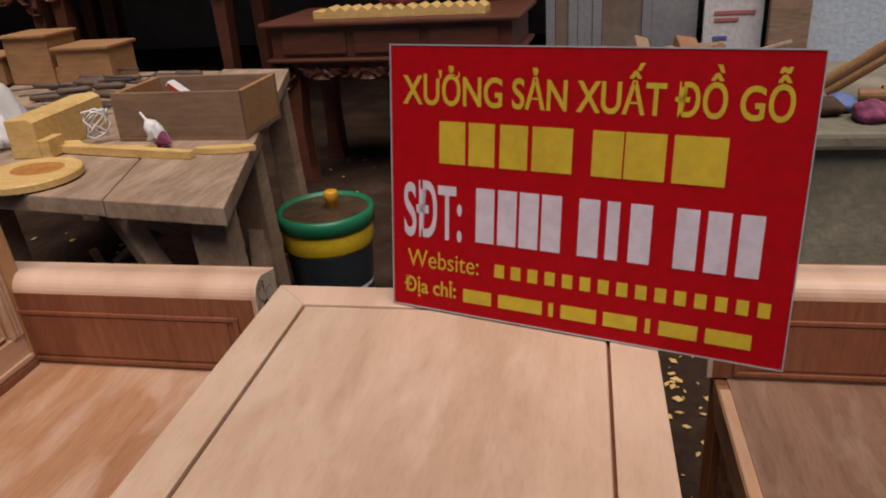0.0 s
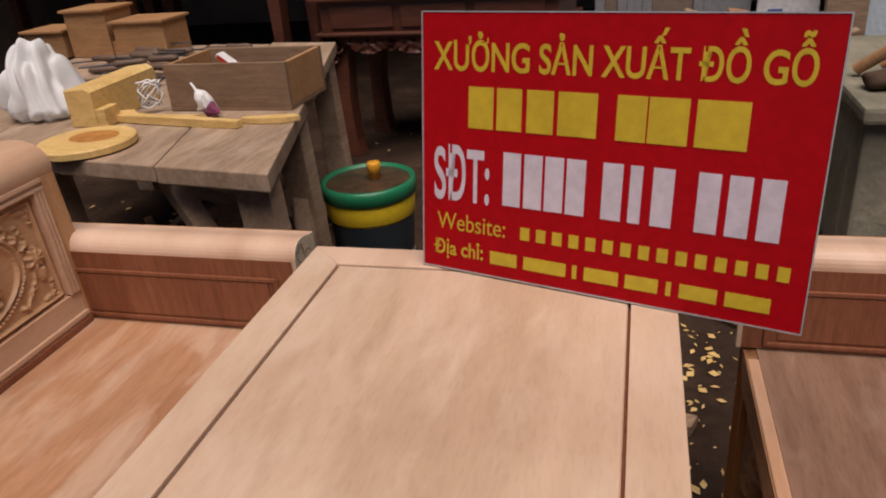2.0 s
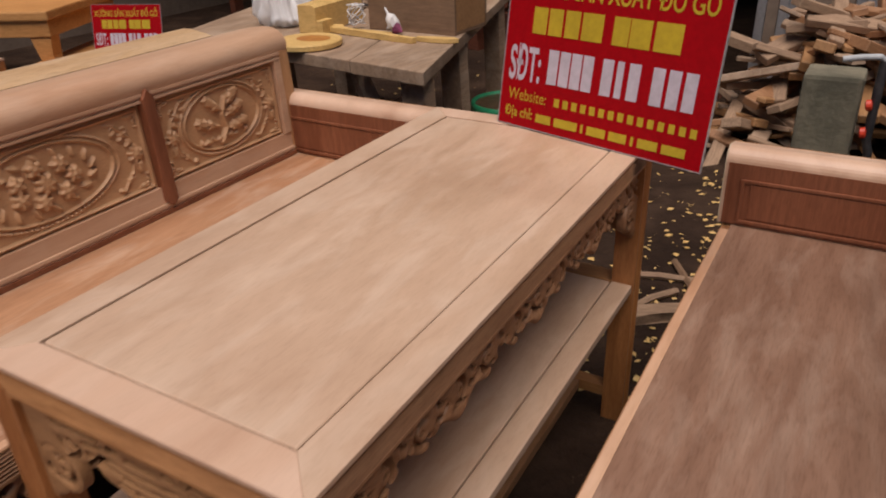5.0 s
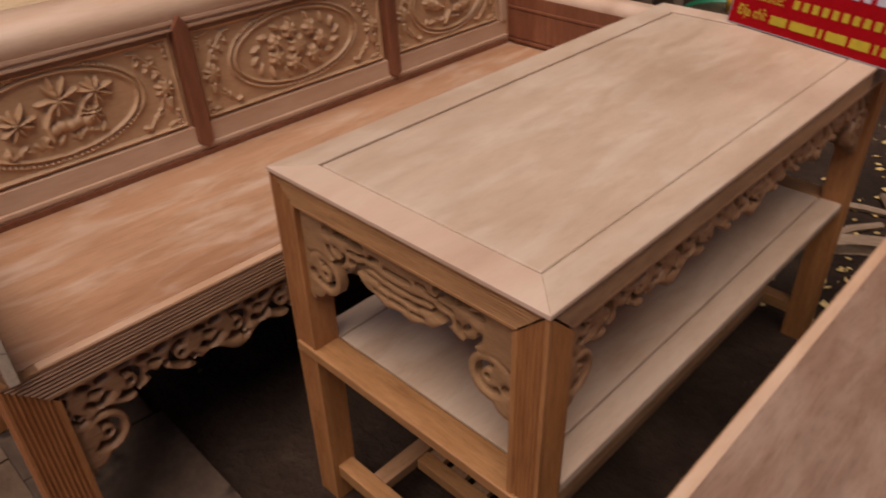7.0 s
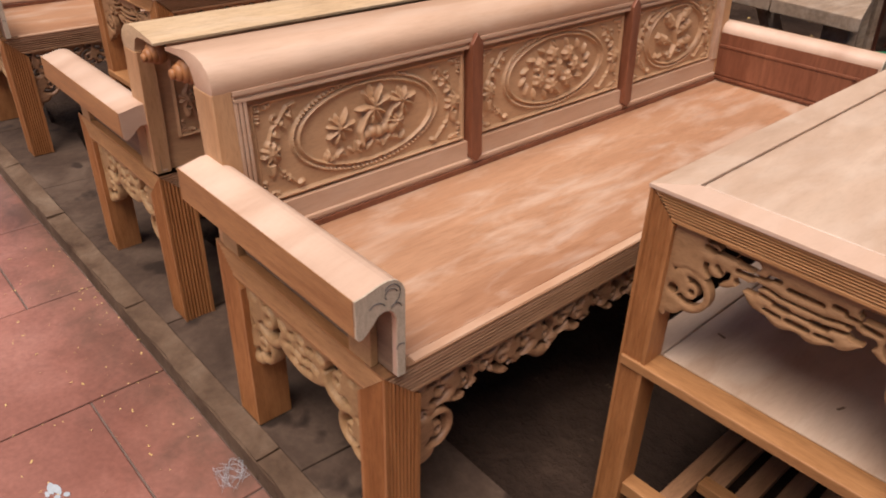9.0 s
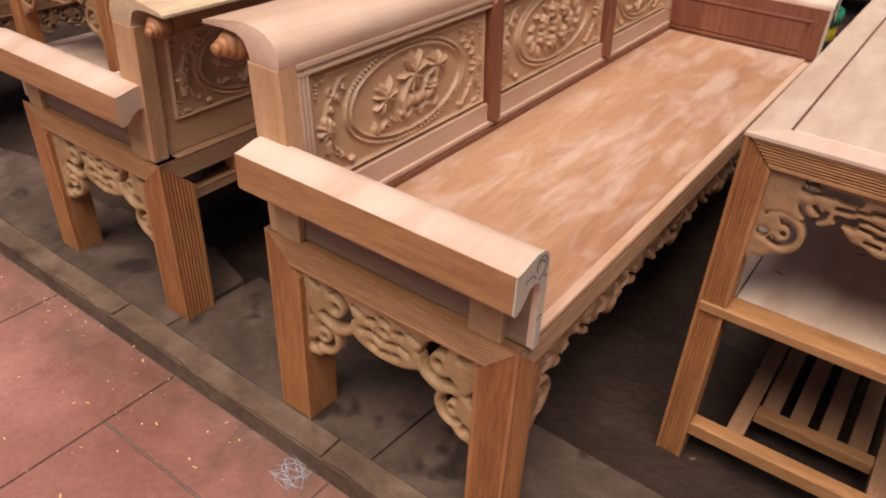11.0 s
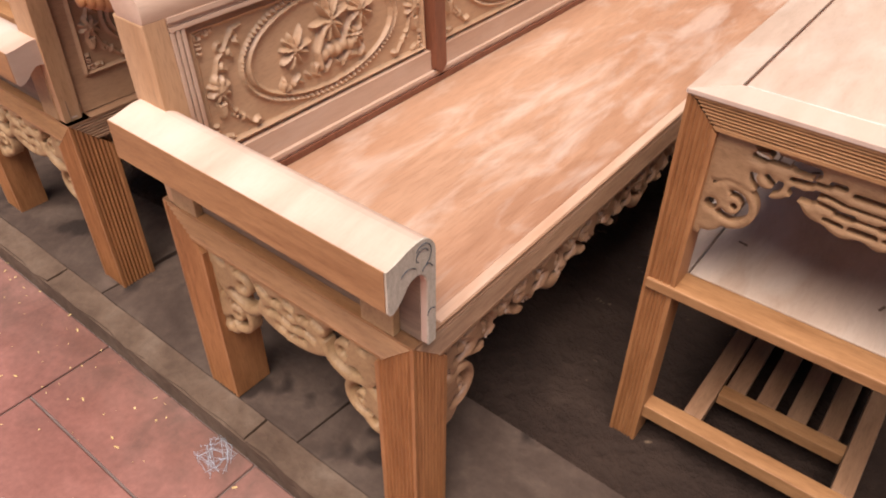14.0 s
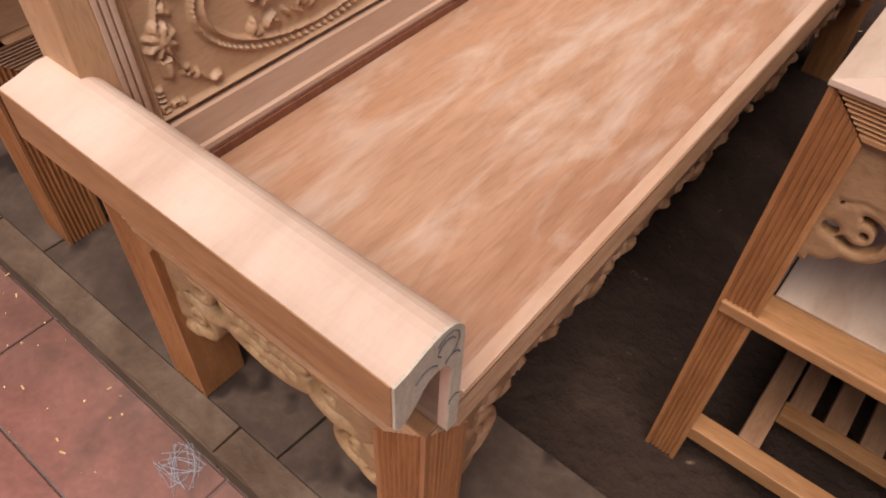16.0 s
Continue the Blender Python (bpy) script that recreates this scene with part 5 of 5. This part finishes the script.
for k in range(900):
    x, y = rnd.gauss(0.76, 0.22), rnd.uniform(1.6, 3.4)
    if k % 3 == 0:
        x, y = rnd.uniform(-2.5, 1.4), rnd.uniform(1.9, 4.6)
    if y < 1.6 and x < 0.7:
        continue
    s, a, z = rnd.uniform(0.004, 0.017), rnd.uniform(0, 6.28), EARTH_Z + 0.003
    c, q = math.cos(a) * s, math.sin(a) * s
    i = len(verts)
    e = rnd.uniform(0.3, 0.9)
    verts += [(x - c, y - q, z), (x + q * e, y - c * e, z + 0.002), (x + c, y + q, z + 0.006 * rnd.random()), (x - q * e, y + c * e, z + 0.003)]
    faces += [(i, i + 1, i + 2, i + 3)]
chips = raw_part("wood_chips", verts, faces, W_YELLOW)
tagged(chips, "scattered yellow wood chips and shavings", "wood chips", "", "stuff")
sc = part("curved_scrap", prism([(0, 0), (0.10, 0.015), (0.18, 0.05), (0.33, 0.075), (0.36, 0.11), (0.33, 0.13), (0.18, 0.105), (0.08, 0.075), (0, 0.06)], 'z', 0, 0.035, 0.005), W_SCRAP, None, "pale curved wood offcut on the earth floor")
tagged(sc, "", "offcut").matrix_world = pose(0.47, 1.93, EARTH_Z, 0, 0, 20)
for k, (x, y, L, a) in enumerate(((0.56, 2.42, 0.34, -62), (0.42, 2.25, 0.26, 15), (0.68, 2.80, 0.5, -38), (0.52, 2.05, 0.2, 60))):
    stt = part("stick", tube([(0, 0, 0.012), (L * 0.5, 0.01, 0.014), (L, 0, 0.012)], 0.012, 6), W_SCRAP if k % 2 else W_OLDBOX, None, "thin wooden stick on the earth floor")
    tagged(stt, "", "stick", "sticks on the floor").matrix_world = pose(x, y, EARTH_Z, 0, 0, a)

# wire tangle and grit on the tiles
wire = bmesh.new()
for k in range(7):
    r0 = random.Random(k + 40)
    tube([(-0.430 + 0.034 * math.cos(t * 1.3 + k) + r0.uniform(-.012, .012), -0.098 + 0.03 * math.sin(t + k * 2) + r0.uniform(-.01, .01), -0.055 + 0.006 * r0.random()) for t in range(8)], 0.0004, 4, wire)
splash = bmesh.new()
for k in range(9):
    cx, cy, r = -0.615 + r0.uniform(-.035, .035), -0.40 + r0.uniform(-.022, .03), r0.uniform(0.003, 0.012)
    ring = [splash.verts.new((cx + r * (1 + 0.2 * math.sin(a * 2 + k)) * math.cos(a) * (1.6 if k % 2 else 0.8), cy + r * math.sin(a) * 0.7, -0.0568 + 0.0001 * k)) for a in np.linspace(0, 2 * math.pi, 15)[:-1]]
    splash.faces.new(ring)
tagged(part("paint_splash", splash, M_PVC, None, "dried white paint splash on a red tile"), "", "paint")
for cx, cy, rz in ((0.345, 0.796, 25), (0.23, 0.616, -10), (0.463, 0.592, 70), (0.258, 0.93, 40), (0.38, 1.08, -35)):
    chip = part("wood_chip", box(-0.008, 0.008, -0.0022, 0.0022, 0, 0.0015, 0.0004), W_OLDBOX, None, "")
    chip.matrix_world = pose(cx, cy, EARTH_Z + 0.3974, 0, 0, rz)
    tagged(chip, "small brown wood chip lying on the table shelf", "wood chip", "chips on the shelf")
tagged(part("wire_tangle", wire, M_PVC, None, "tangle of thin wire on the red tiles"), "", "wire")
verts, faces = [], []
for k in range(260):
    x = rnd.uniform(-1.8, 0.2)
    y = -0.06 - abs(rnd.gauss(0, 0.16)) if k % 2 else rnd.uniform(-0.9, -0.06)
    s, a = rnd.uniform(0.0005, 0.0018), rnd.uniform(0, 6.28)
    L = s * rnd.choice((1, 1, 3))
    c, q = math.cos(a), math.sin(a)
    i = len(verts)
    verts += [(x - c * L - q * s, y - q * L + c * s, -0.0572), (x - c * L + q * s, y - q * L - c * s, -0.0572), (x + c * L + q * s, y + q * L - c * s, -0.0560), (x + c * L - q * s, y + q * L + c * s, -0.0555)]
    faces.append((i, i + 1, i + 2, i + 3))
tagged(raw_part("grit", verts, faces, W_YELLOW), "fine sawdust grit along the kerb", "sawdust", "", "stuff")

# orange tables and dark things behind the next set
ot = thing("low_orange_table", None, "low new orange wooden table with curved legs", "table")
part("top_board", box(0, 1.3, 0, 0.9, 0.50, 0.56, 0.012), W_ORANGE, ot)
part("apron", box(0.02, 1.28, 0.02, 0.88, 0.40, 0.499, 0.006), W_ORANGE, ot)
for x0, s in ((0.03, 1), (1.27, -1)):
    for y0 in (0.03, 0.77):
        part("leg", prism([(x0, 0.40), (x0 + s * 0.14, 0.40), (x0 + s * 0.10, 0.25), (x0 + s * 0.06, 0.08), (x0 + s * 0.07, 0), (x0 + s * 0.0, 0), (x0 - s * 0.01, 0.12), (x0 + s * 0.02, 0.28)], 'y', y0, y0 + 0.10, 0.006), W_ORANGE, ot)
ot.matrix_world = pose(-4.60, 2.30, EARTH_Z, 0, 0, 26)
ot2 = copy_thing(ot, pose(-3.55, 2.72, EARTH_Z, 0, 0, 25) @ Matrix.Diagonal((1, 1, 0.434, 1)))
tagged(ot2, "low new orange wooden table carrying a red sign")
dk = part("dark_cloth", box(-3.3, -2.8, 2.3, 2.5, EARTH_Z, 0.14, 0.05, 3), M_DARKCLOTH, None, "black cloth bundle on the floor", True)
tagged(dk, "", "cloth")
